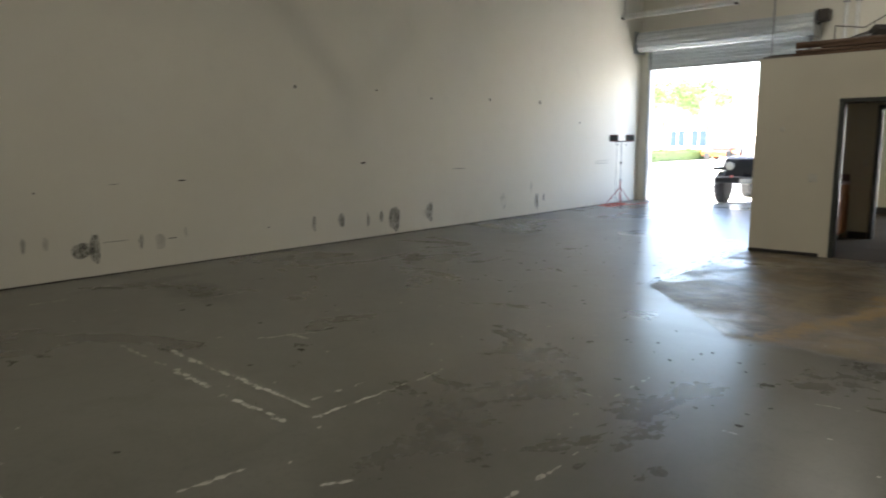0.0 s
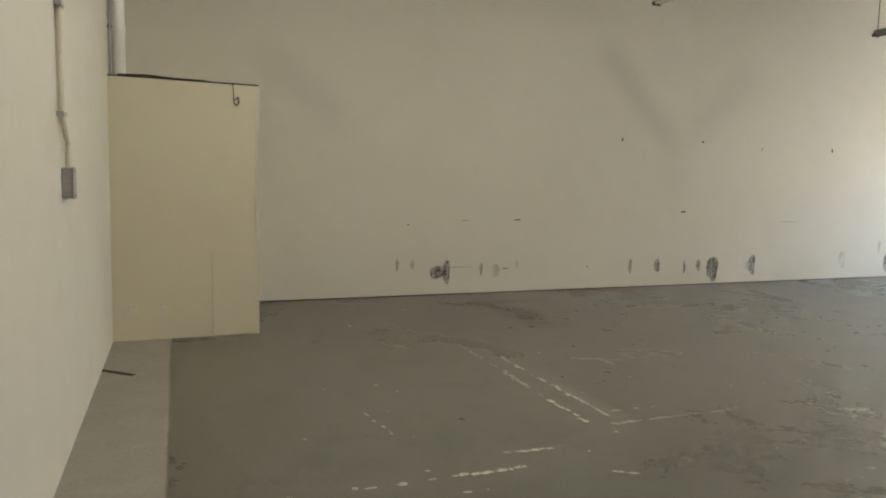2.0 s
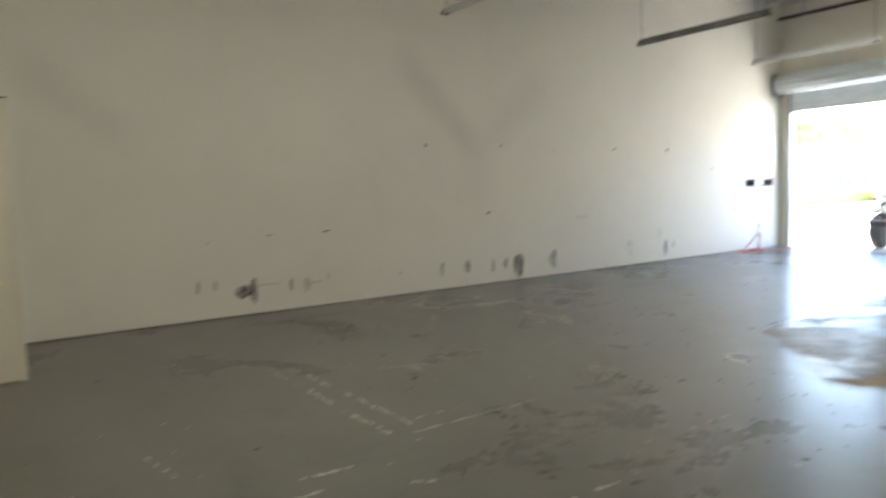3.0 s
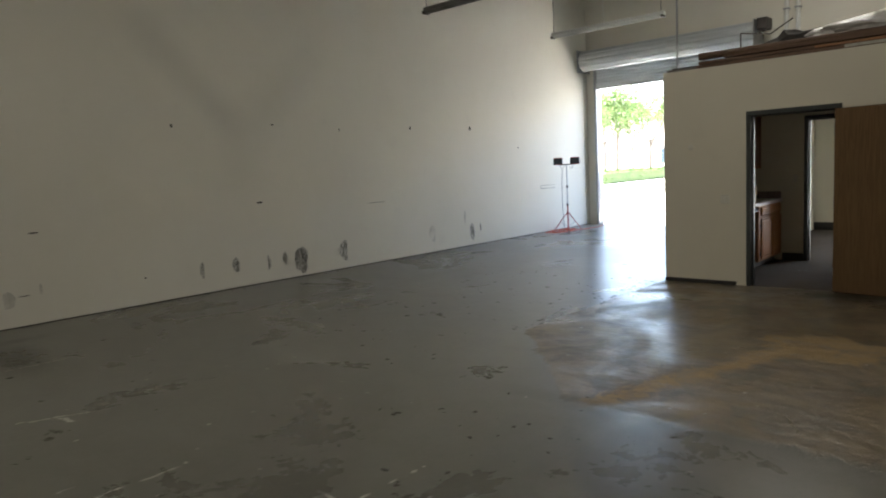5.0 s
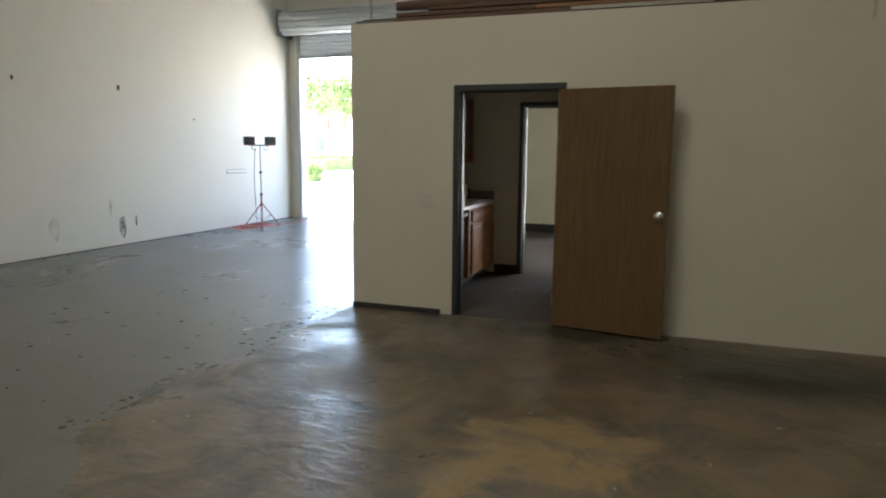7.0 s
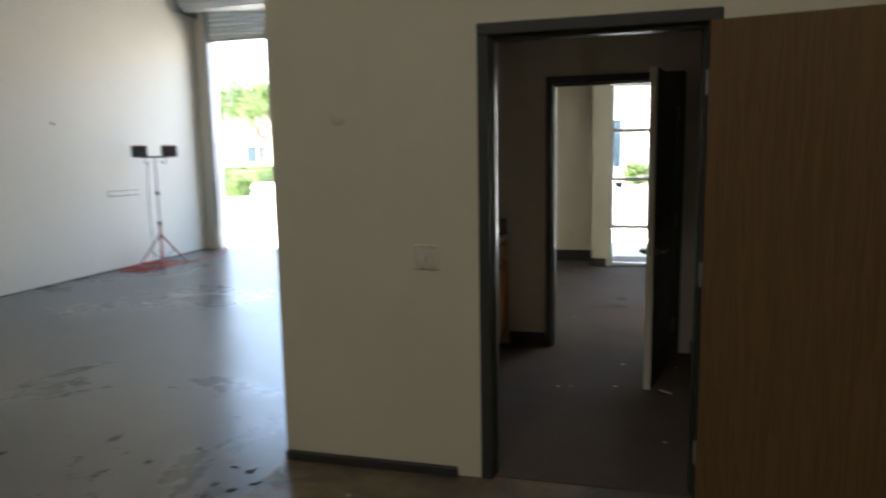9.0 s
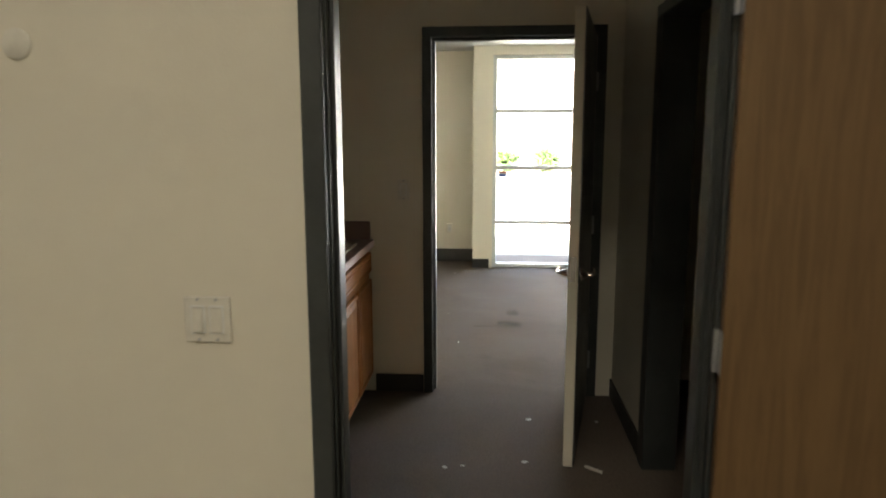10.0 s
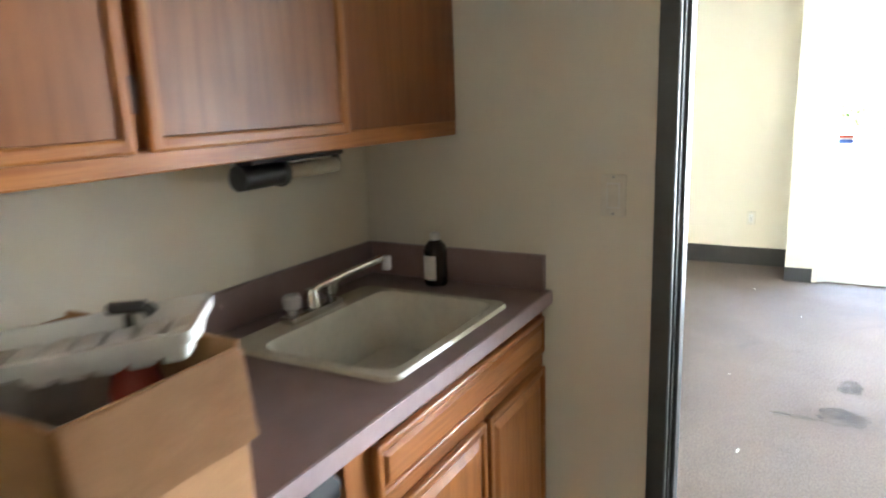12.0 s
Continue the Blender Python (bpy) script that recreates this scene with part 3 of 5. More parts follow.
solo("wire_hook", rods([(BX + 0.01, 0.35, BT + 0.02), (BX + 0.015, 0.355, 2.46), (BX + 0.02, 0.36, 2.37), (BX + 0.02, 0.385, 2.345), (BX + 0.02, 0.41, 2.38), (BX + 0.02, 0.40, 2.43), (BX + 0.02, 0.365, 2.40)], 0.005, 6),
     M_DARKSTEEL, "bent dark wire hook hanging over the enclosure's edge", "hook")
solo("cable_scrap", rods([(BX - 0.05, -0.7, BT + 0.02), (BX - 0.03, -0.45, BT + 0.03), (BX - 0.06, -0.2, BT + 0.02), (BX - 0.04, 0.1, BT + 0.016)], 0.011, 6), M_DARKBIT, "dark cable scrap lying on top of the enclosure", "cable")
pp = thing("drain_pipe", (BX - 0.16, SY + 0.09, BT), "white painted drain pipe rising from the enclosure", "pipe")
part("pipe", rod(bmesh.new(), (0, 0, 0), (0, 0, CEIL - 0.15 - BT), 0.06, None, 20), M_TUBE, pp, smooth=True)
part("coupling", rod(bmesh.new(), (0, 0, 0.44), (0, 0, 0.50), 0.067, None, 20), M_TUBE, pp)
part("bracket", block((-0.1, -0.088, 0.46), (0.07, -0.05, 0.49)), M_DARKSTEEL, pp)
part("thin_conduit", rod(bmesh.new(), (0.12, -0.065, 0), (0.12, -0.065, CEIL - 0.15 - BT), 0.013), M_STEEL, pp)
jb = thing("junction_box", (-3.45, SY, 1.56), "grey steel electrical box on painted conduit", "junction box")
part("box", block((-0.06, 0.0, -0.085), (0.06, 0.055, 0.085), 0.005), M_STEEL, jb)
part("cover", block((-0.064, 0.055, -0.089), (0.064, 0.060, 0.089), 0.002), M_STEEL, jb)
for zz in (-0.07, 0.07):
    part("screw", block((-0.005, 0.06, zz - 0.005), (0.005, 0.063, zz + 0.005)), M_DARKSTEEL, jb)
part("conduit", rods([(0, 0.03, 0.08), (0, 0.03, 0.22), (0.12, 0.02, 0.36), (0.12, 0.02, CEIL - 0.15 - 1.56)], 0.016, 12), M_OFFICE, jb)
for zz in (0.37, 0.95):
    part("strap", block((0.07, 0.0, zz - 0.012), (0.17, 0.039, zz + 0.012)), M_STEEL, jb)
solo("metal_strip", block((-0.02, -0.17, 0.0), (0.02, 0.17, 0.006)), M_DARKBIT, "dark metal strip lying on the floor by the wall", "scrap").matrix_basis = pose(-5.15, -0.66, 0.002, 0, 0, -42)

# ---- worn floor lines ----
def floor_line(a, b, w, seed, cover=0.75):
    """A worn painted line: a chain of ragged chips."""
    rng = random.Random(seed)
    a, b = Vector((*a, 0.0)), Vector((*b, 0.0))
    d = (b - a).normalized()
    side = Vector((-d.y, d.x, 0))
    bm, s, n = bmesh.new(), 0.0, (b - a).length
    while s < n:
        ln = rng.uniform(0.015, 0.10)
        if rng.random() < cover:
            o = rng.uniform(-0.2, 0.2) * w
            h = w * rng.uniform(0.18, 0.50)
            ring = []
            for k in range(9):
                an = 2 * math.pi * k / 9
                q = a + d * (s + ln / 2 + math.cos(an) * ln * 0.55 * rng.uniform(0.7, 1.1)) + side * (o + math.sin(an) * h * rng.uniform(0.6, 1.1))
                ring.append(bm.verts.new((q.x, q.y, 0.0025)))
            bm.faces.new(ring)
        s += ln
    solo("floor_marking", bm, M_LINE, "worn white paint line on the concrete floor", "floor marking", "worn floor lines", kind="structure")


LINES = [((-5.3, 2.44), (-4.3, 2.43), .045, .55), ((-4.3, 2.43), (-3.8, 2.41), .06, .9), ((-3.6, 2.40), (-2.98, 2.41), .055, .85), ((-4.75, 2.63), (-3.05, 2.62), .06, .8), ((-2.87, 2.45), (-2.85, 3.65), .045, .8), ((-3.09, 2.7), (-3.08, 3.3), .03, .45), ((-4.55, 3.15), (-4.28, 3.74), .05, .85),
         ((-4.42, 3.45), (-4.25, 3.5), .08, .9), ((-7.26, 2.3), (-7.24, 2.75), .05, .8), ((-7.6, 2.9), (-7.6, 3.9), .04, .5), ((-6.17, 3.4), (-6.15, 4.3), .03, .6), ((-1.49, 2.5), (-1.49, 3.3), .04, .55),
         ((-1.69, 3.05), (-1.68, 3.48), .03, .5), ((-2.65, 1.6), (-2.62, 1.9), .05, .85), ((-2.45, 0.3), (-2.42, 1.6), .05, .55), ((-2.25, 0.6), (-2.2, 1.7), .04, .4), ((-2.2, 2.08), (-2.14, 2.2), .09, .95),
         ((-1.4, 2.45), (-0.9, 2.2), .05, .6), ((-1.9, 3.9), (-1.0, 3.9), .03, .25), ((-3.6, 1.0), (-3.0, 1.1), .03, .3), ((-1.75, 3.55), (-1.7, 4.6), .04, .3), ((-0.9, 4.6), (-0.5, 4.7), .03, .5)]
for i, (a, b, w, cov) in enumerate(LINES):
    floor_line(a, b, w, 100 + i, cov)


def scatter(name, areas, material, size, seed, label, category):
    rng = random.Random(seed)
    bm = bmesh.new()
    for x0, y0, x1, y1, n, z in areas:
        for _ in range(n):
            x, y, s, a0 = rng.uniform(x0, x1), rng.uniform(y0, y1), size * rng.uniform(0.3, 1.4), rng.uniform(0, 6.28)
            asp = rng.uniform(0.25, 0.9)
            low = [bm.verts.new((x + s * math.cos(a0) * math.cos(k * 1.047) - s * asp * math.sin(a0) * math.sin(k * 1.047) + rng.uniform(-.2, .2) * s,
                                 y + s * math.sin(a0) * math.cos(k * 1.047) + s * asp * math.cos(a0) * math.sin(k * 1.047) + rng.uniform(-.2, .2) * s, z + 0.001)) for k in range(6)]
            top = bm.verts.new((x, y, z + 0.001 + s * 0.18))
            for k in range(6):
                bm.faces.new((low[k], low[(k + 1) % 6], top))
    return solo(name, bm, material, label, category, kind="stuff")


scatter("floor_grit", [(-5.5, 5.5, -3.1, 10.5, 90, 0), (-3.25, 7.2, -3.0, 10.3, 70, 0), (-2.6, 4.0, -0.8, 5.9, 40, 0), (-8.2, 0.7, -8.1, 17, 60, 0), (-7, 1, -3, 8, 30, 0), (-1.5, 10.0, 0.2, 10.3, 25, 0)], M_DARKBIT, 0.022, 7,
        "dark grit and flakes scattered over the concrete", "grit")
scatter("floor_chips", [(-5, 0.5, 0.5, 6, 80, 0), (-3, 6, 1.6, 10.2, 60, 0), (-7.5, 2, -4, 9, 30, 0), (-2.2, 13, -0.6, 16.5, 4, 0.008), (-1.9, 11, -1.0, 12.5, 6, 0.008)], M_PALEBIT, 0.014, 8,
        "pale paint chips scattered over the floor", "chips")

# ---- office shell ----
D0, D1, DTOP = -1.96, -1.062, 2.04               # first doorway, clear opening
K0, K1 = -1.911, -1.015                          # second doorway
IX = -2.893                                      # office west wall, inner face
ICEIL = 2.5
wall_office = structure("wall_office_south", blocks(((OX, OY, 0), (D0 - 0.03, OY + T, OTOP)), ((D1 + 0.03, OY, 0), (EX, OY + T, OTOP)), ((D0 - 0.03, OY, DTOP + 0.03), (D1 + 0.03, OY + T, OTOP))),
                        M_OFFICE, "cream painted office partition wall with an open doorway", "wall")
structure("wall_office_west", block((OX, OY + T, 0), (IX, FY, OTOP)), M_OFFICE, "cream painted side wall of the office box", "wall")
structure("wall_kitchen_north", blocks(((IX, WY, 0), (K0 - 0.03, WY + T, ICEIL)), ((K1 + 0.03, WY, 0), (EX, WY + T, ICEIL)), ((K0 - 0.03, WY, DTOP + 0.03), (K1 + 0.03, WY + T, ICEIL))),
          M_OFFICE, "cream painted partition wall with a second doorway", "wall")
S0, S1 = 10.72, 11.86
structure("wall_hall_east", blocks(((HX, OY + T, 0), (HX + T, S0, ICEIL)), ((HX, S1, 0), (HX + T, WY, ICEIL)), ((HX, S0, DTOP), (HX + T, S1, ICEIL))), M_OFFICE, "cream painted passage wall with a dark side doorway", "wall")
structure("ceiling_office", block((IX, OY + T, ICEIL), (EX, FY, OTOP)), M_ROOF, "white office ceiling", "ceiling")
W0, W1, WTOP = -1.562, -0.47, 2.40
BKY = 17.08
structure("wall_office_front", blocks(((IX, BKY, 0), (-1.785, BKY + T, ICEIL)), ((-1.785, GY - 0.03, 0), (W0, BKY + T, ICEIL)), ((W0, GY - 0.03, WTOP), (EX, GY + T, ICEIL)), ((W1, GY - 0.03, 0), (-0.36, GY + T, WTOP)), ((1.66, GY - 0.03, 0), (EX, GY + T, WTOP))),
          M_OFFICE, "cream painted front office wall beside tall glazing", "wall")
structure("carpet", blocks(((IX, OY + T, -0.1), (EX, FY, 0.008)), ((D0, OY + 0.02, -0.1), (D1, OY + T, 0.007))), M_CARPET, "worn brown-grey office carpet with dark stains", "carpet")
for nm, lo, hi in (("baseboard_north", (-2.25, WY - 0.012, 0.008), (K0 - 0.055, WY, 0.115)), ("baseboard_east", (HX - 0.012, S1 + 0.06, 0.008), (HX, WY - 0.002, 0.115)),
                   ("baseboard_front", (IX, BKY - 0.014, 0.008), (-1.785, BKY, 0.16)), ("baseboard_column", (-1.787, GY - 0.044, 0.008), (W0 - 0.035, GY - 0.03, 0.115)),
                   ("baseboard_side_room", (HX + T, WY - 0.012, 0.008), (EX, WY, 0.115)), ("baseboard_outside", (OX + 0.005, OY - 0.03, 0.0), (-2.13, OY, 0.045))):
    structure(nm, block(lo, hi, 0.003), M_RUBBER, "dark rubber baseboard along the wall", "baseboard")


def door_frame(name, x0, x1, y0, y1, label):
    """A steel frame round an opening in a wall that runs along x, with its stops."""
    f = thing(name, ((x0 + x1) / 2, (y0 + y1) / 2, 0), label, "door frame")
    f["kind"] = "structure"
    h, d, w = (x1 - x0) / 2, (y1 - y0) / 2 + 0.016, 0.052
    for s in (-1, 1):
        a, b = sorted((s * h, s * (h + w)))
        j = part("jamb", block((a, -d, 0.0), (b, d, DTOP), 0.004), M_FRAME, f)
        a, b = sorted((s * h, s * (h - 0.016)))
        for yy in (-d + 0.026, -d + 0.044):
            part("bead", block((min(s * h, s * (h - 0.006)), yy, 0.008), (max(s * h, s * (h - 0.006)), yy + 0.009, DTOP - 0.002), 0.002), M_FRAME, j)
        part("stop", block((a, -0.02, 0.008), (b, d - 0.03, DTOP - 0.016), 0.003), M_FRAME, j)
    hd = part("head", block((-h - w, -d, DTOP), (h + w, d, DTOP + w), 0.004), M_FRAME, f)
    part("head_stop", block((-h, -0.02, DTOP - 0.016), (h, d - 0.03, DTOP), 0.003), M_FRAME, hd)
    return f


f1 = door_frame("door_frame_1", D0, D1, OY, OY + T, "charcoal painted steel door frame in the office wall")
f2 = door_frame("door_frame_2", K0, K1, WY, WY + T, "charcoal painted steel door frame to the front room")
part("strike_plate", block((-0.4475, -0.03, 0.93), (-0.4455, 0.02, 1.03)), M_CHROME, f2)
part("strike_plate", block((-0.4495, -0.05, 0.90), (-0.4475, 0.0, 1.0)), M_CHROME, f1)
side = thing("door_frame_3", (HX, (S0 + S1) / 2, 0), "charcoal painted frame of a dark side doorway", "door frame")
side["kind"] = "structure"
for a, b in ((S0 - 0.002, S0 + 0.05), (S1 - 0.05, S1 + 0.055)):
    part("jamb", block((-0.016, a - (S0 + S1) / 2, 0), (T + 0.016, b - (S0 + S1) / 2, DTOP - 0.052), 0.004), M_FRAME, side)
part("head", block((-0.016, S0 - (S0 + S1) / 2, DTOP - 0.05), (T + 0.016, S1 + 0.055 - (S0 + S1) / 2, DTOP + 0.002), 0.004), M_FRAME, side)

# first door: walnut veneer leaf folded back against the wall
d1 = thing("office_door", (D1 + 0.004, OY - 0.032, 0.018), "brown walnut-veneer flush door, folded open against the wall", "door", -9.3)
part("leaf", block((0, -0.044, 0), (0.932, 0, 2.015), 0.003), M_DOORWOOD, d1)
for z in (0.22, 1.0, 1.78):
    part("hinge", rod(bmesh.new(), (-0.008, -0.008, z - 0.05), (-0.008, -0.008, z + 0.05), 0.008), M_STEEL, d1)
    part("hinge_plate", block((-0.003, -0.040, z - 0.05), (-0.0005, -0.006, z + 0.05)), M_STEEL, d1)
kn = part("knob", lathe([(0.012, 0.0), (0.014, 0.03), (0.022, 0.036), (0.028, 0.05), (0.026, 0.064), (0.012, 0.07)]), M_CHROME, d1, smooth=True)
kn.matrix_basis = pose(0.868, -0.045, 1.0, 90, 0, 0)
rs = part("rose", lathe([(0.033, 0.0), (0.033, 0.004), (0.026, 0.009)]), M_CHROME, d1, smooth=True)
rs.matrix_basis = pose(0.868, -0.043, 1.0, 90, 0, 0)
part("latch_edge", block((0.931, -0.034, 0.90), (0.9335, -0.010, 1.02)), M_CHROME, d1)

# second door: leaf swung into the passage
d2 = thing("inner_door", (K1 - 0.004, WY - 0.022, 0.014), "cream painted flush door with chrome lever, standing open", "door", -101.4)
part("leaf", block((0, -0.044, 0), (0.905, 0, 2.015), 0.003), M_OFFICE, d2)
# The back face's shade is put in as a charcoal colour.
part("shaded_face", block((0.004, 0.0, 0.004), (0.90, 0.003, 2.011)), M_FRAME, d2, "back face, its shade painted in charcoal")
for s in (-1, 1):
    yb = -0.044 if s < 0 else 0.003
    r_ = part("rose", lathe([(0.032, 0.0), (0.032, 0.006), (0.02, 0.012), (0.012, 0.035)]), M_CHROME, d2, smooth=True)
    r_.matrix_basis = pose(0.845, yb, 0.885, 90 if s < 0 else -90, 0, 0)
    part("lever", rods([(0.845, yb + s * 0.03, 0.885), (0.845, yb + s * 0.05, 0.885), (0.80, yb + s * 0.056, 0.885), (0.735, yb + s * 0.052, 0.888)], 0.009), M_CHROME, d2, smooth=True)
part("latch_edge", block((0.904, -0.034, 0.86), (0.9065, -0.010, 0.97)), M_CHROME, d2)
for z in (0.22, 1.0, 1.78):
    part("hinge", rod(bmesh.new(), (-0.006, 0.006, z - 0.05), (-0.006, 0.006, z + 0.05), 0.008), M_STEEL, d2)
solo("door_stop_wedge", rods([(-1.14, 11.80, 0.02), (-1.07, 11.76, 0.014)], 0.007), M_PALEBIT, "pale thin strip lying by the open door", "scrap")


def rocker_plate(name, at, gangs, label, turn=0.0, outlet=False):
    """An ivory cover plate that faces local -y, with rockers or an outlet."""
    t = thing(name, at, label, "light switch", turn)
    w = 0.0 + 0.046 * gangs
    part("plate", block((-w / 2 - 0.012, -0.007, -0.058), (w / 2 + 0.012, 0, 0.058), 0.003), M_PLATE, t)
    for g in range(gangs):
        cx = (g - (gangs - 1) / 2) * 0.046
        part("surround", block((cx - 0.018, -0.009, -0.035), (cx + 0.018, -0.0065, 0.035)), M_WHITEPL, t)
        if outlet and g == 0:
            for z in (-0.02, 0.02):
                for dx in (-0.006, 0.006):
                    part("slot", block((cx + dx - 0.0015, -0.0098, z - 0.005), (cx + dx + 0.0015, -0.0088, z + 0.005)), M_BLACKPL, t)
            part("reset_button", block((cx - 0.006, -0.0105, -0.003), (cx + 0.006, -0.0088, 0.003)), M_DARKBIT, t)
        else:
            rk = block((cx - 0.0145, -0.013, -0.031), (cx + 0.0145, -0.0085, 0.031), 0.002)
            for v in rk.verts:
                if v.co.y < -0.012:
                    v.co.y += 0.004 * (v.co.z > 0)
            part("rocker", rk, M_PLATE, t)
        for z in (-0.05, 0.05):
            part("screw", block((cx - 0.003, -0.0085, z - 0.003), (cx + 0.003, -0.0065, z + 0.003)), M_STEEL, t)
    return t


rocker_plate("light_switch", (-2.262, OY, 1.060), 2, "ivory double rocker switch on the office wall")
rocker_plate("light_switch", (-2.073, WY, 1.206), 1, "ivory single rocker switch by the inner doorway")
rocker_plate("outlet_plate", (IX, 11.457, 1.206), 2, "ivory plate with outlet and rocker above the counter", 90, True)
rocker_plate("wall_outlet", (-2.08, BKY, 0.41), 1, "ivory wall outlet in the front room", 0, True)
disc = solo("wall_disc", lathe([(0.036, 0.0), (0.036, 0.004), (0.03, 0.007)]), M_PLATE, "small round ivory cover on the office wall", "cover", smooth=True)
disc.matrix_basis = pose(-2.682, OY, 1.712, 90, 0, 0)

# ---- glazing ----
win = thing("window_1", ((W0 + W1) / 2, GY, 0), "tall aluminium-framed window with four stacked panes", "window")
win["kind"] = "structure"
hw = (W1 - W0) / 2
for x in (-hw, hw - 0.045):
    part("window_frame", block((x, 0, 0.008), (x + 0.045, 0.1, WTOP), 0.004), M_ALU, win)
rails = (0.012, 0.513, 1.139, 1.77, WTOP - 0.045)
for z in rails:
    part("transom", block((-hw + 0.045, 0.004, z), (hw - 0.045, 0.096, z + 0.043), 0.004), M_ALU, win)
for za, zb in zip(rails, rails[1:]):
    pane = part("pane", block((-hw + 0.04, 0.047, za + 0.04), (hw - 0.04, 0.053, zb + 0.003)), M_GLASS, win)
    pane.visible_shadow = False
# Unseen window, assumed from the cabinet sheen; an added lamp stands in it.
wn2 = thing("window_2", (0.65, GY, 0), "unseen wide aluminium-framed front window, added for its daylight", "window")
wn2["kind"] = "structure"
for x in (-1.01, 0.965):
    part("window_frame", block((x, 0, 0.008), (x + 0.045, 0.05, WTOP), 0.004), M_ALU, wn2)
for z in (0.012, WTOP - 0.045):
    part("transom", block((-0.965, 0.004, z), (0.965, 0.046, z + 0.043), 0.004), M_ALU, wn2)
stk = thing("window_sticker", (W0 + 0.115, GY + 0.044, 1.09), "small red, white and blue security sticker on glass", "sticker")
part("backing", block((-0.05, 0, -0.035), (0.05, 0.002, 0.035)), M_WHITEPL, stk)
part("red_band", block((-0.045, -0.001, 0.01), (0.045, 0.0, 0.028)), M_ORANGE, stk)
part("blue_band", block((-0.045, -0.001, -0.03), (0.045, 0.0, -0.002)), surface("blue_print", (0.03, 0.08, 0.3), (0.04, 0.1, 0.33), 9, 0.5), stk)


# ---- carpet stains ----
def carpet_stain(cx, cy, rx, ry, seed):
    rng = random.Random(seed)
    bm = bmesh.new()
    bm.faces.new([bm.verts.new((cx + rx * math.cos(k * 0.26) * rng.uniform(0.7, 1.15), cy + ry * math.sin(k * 0.26) * rng.uniform(0.7, 1.15), 0.0115)) for k in range(24)])
    solo("carpet_stain", bm, M_STAIN, "dark dried stain on the carpet", "stain", "carpet stains", kind="structure")


M_STAIN = stain_material("dark_carpet_stain", (0.045, 0.036, 0.031), 0.25, 0.7, 0.6, 9.0)
for i, q in enumerate(((-1.42, 14.21, .12, .10), (-1.38, 14.58, .06, .10), (-1.61, 14.14, .10, .025))):
    carpet_stain(*q, 300 + i)

# ---- kitchenette ----
CF, CT = -2.256, 0.92                            # counter's front edge and top
CY0 = OY + T


def rring(x0, y0, x1, y1, r, z, bm, n=5):
    """Vertices round a rounded rectangle."""
    out = []
    for cx, cy, a0 in ((x1 - r, y1 - r, 0), (x0 + r, y1 - r, 90), (x0 + r, y0 + r, 180), (x1 - r, y0 + r, 270)):
        for k in range(n + 1):
            a = radians(a0 + 90 * k / n)
            out.append(bm.verts.new((cx + r * math.cos(a), cy + r * math.sin(a), z)))
    return out


def loft(bm, rings, cap=True):
    for p, q in zip(rings, rings[1:]):
        for i in range(len(p)):
            bm.faces.new((p[i], p[(i + 1) % len(p)], q[(i + 1) % len(p)], q[i]))
    if cap:
        bm.faces.new(rings[-1])


SX0, SX1, SY0, SY1 = -2.785, -2.303, 11.94, 12.52
ct = thing("countertop", (0, 0, 0), "mauve laminate countertop with upstand and a sink cut-out", "countertop")
h = 0.02
for lo, hi in (((IX, CY0), (CF + 0.002, SY0 + h)), ((IX, SY1 - h), (CF + 0.002, WY)), ((IX, SY0 + h), (SX0 + h, SY1 - h)), ((SX1 - h, SY0 + h), (CF + 0.002, SY1 - h))):
    part("top", block((*lo, CT - 0.038), (*hi, CT)), M_LAMINATE, ct)
part("front_edge", block((CF + 0.002, CY0, CT - 0.04), (CF + 0.008, WY - 0.001, CT - 0.0005), 0.001), M_LAM_EDGE, ct, "paler mauve edge strip")
part("back_upstand", block((IX, CY0, CT), (IX + 0.02, WY, CT + 0.105), 0.003), M_LAMINATE, ct)
part("side_upstand", block((IX + 0.02, WY - 0.02, CT), (CF - 0.012, WY, CT + 0.105), 0.003), M_LAMINATE, ct)

sk = thing("sink", ((SX0 + SX1) / 2, (SY0 + SY1) / 2, CT), "almond enamel drop-in kitchen sink", "sink")
bm = bmesh.new()
hx, hy = (SX1 - SX0) / 2, (SY1 - SY0) / 2
loft(bm, [rring(-hx, -hy, hx, hy, 0.03, 0.0005, bm), rring(-hx + .004, -hy + .004, hx - .004, hy - .004, 0.03, 0.011, bm), rring(-hx + .085, -hy + .028, hx - .028, hy - .028, 0.05, 0.010, bm),
          rring(-hx + .095, -hy + .036, hx - .036, hy - .036, 0.05, -0.005, bm), rring(-hx + .11, -hy + .05, hx - .05, hy - .05, 0.06, -0.15, bm), rring(-hx + .15, -hy + .09, hx - .09, hy - .09, 0.05, -0.17, bm)])
part("basin", bm, M_SINK, sk, smooth=True)
part("drain", lathe([(0.045, -0.169), (0.045, -0.166), (0.02, -0.168)], 20, (0.03, 0)), M_CHROME, sk, smooth=True)

fc = thing("faucet", (SX0 + 0.045, 12.22, CT + 0.011), "worn chrome two-handle kitchen faucet", "faucet")
part("base", block((-0.026, -0.105, 0), (0.026, 0.105, 0.022), 0.008, 2), M_CHROME, fc)
part("hub", lathe([(0.024, 0.02), (0.022, 0.045), (0.015, 0.07)]), M_CHROME, fc, smooth=True)
part("spout", rods([(0, 0, 0.055), (0.015, 0.012, 0.075), (0.09, 0.07, 0.112), (0.15, 0.118, 0.14), (0.158, 0.124, 0.137)], 0.011, 12), M_CHROME, fc, smooth=True)
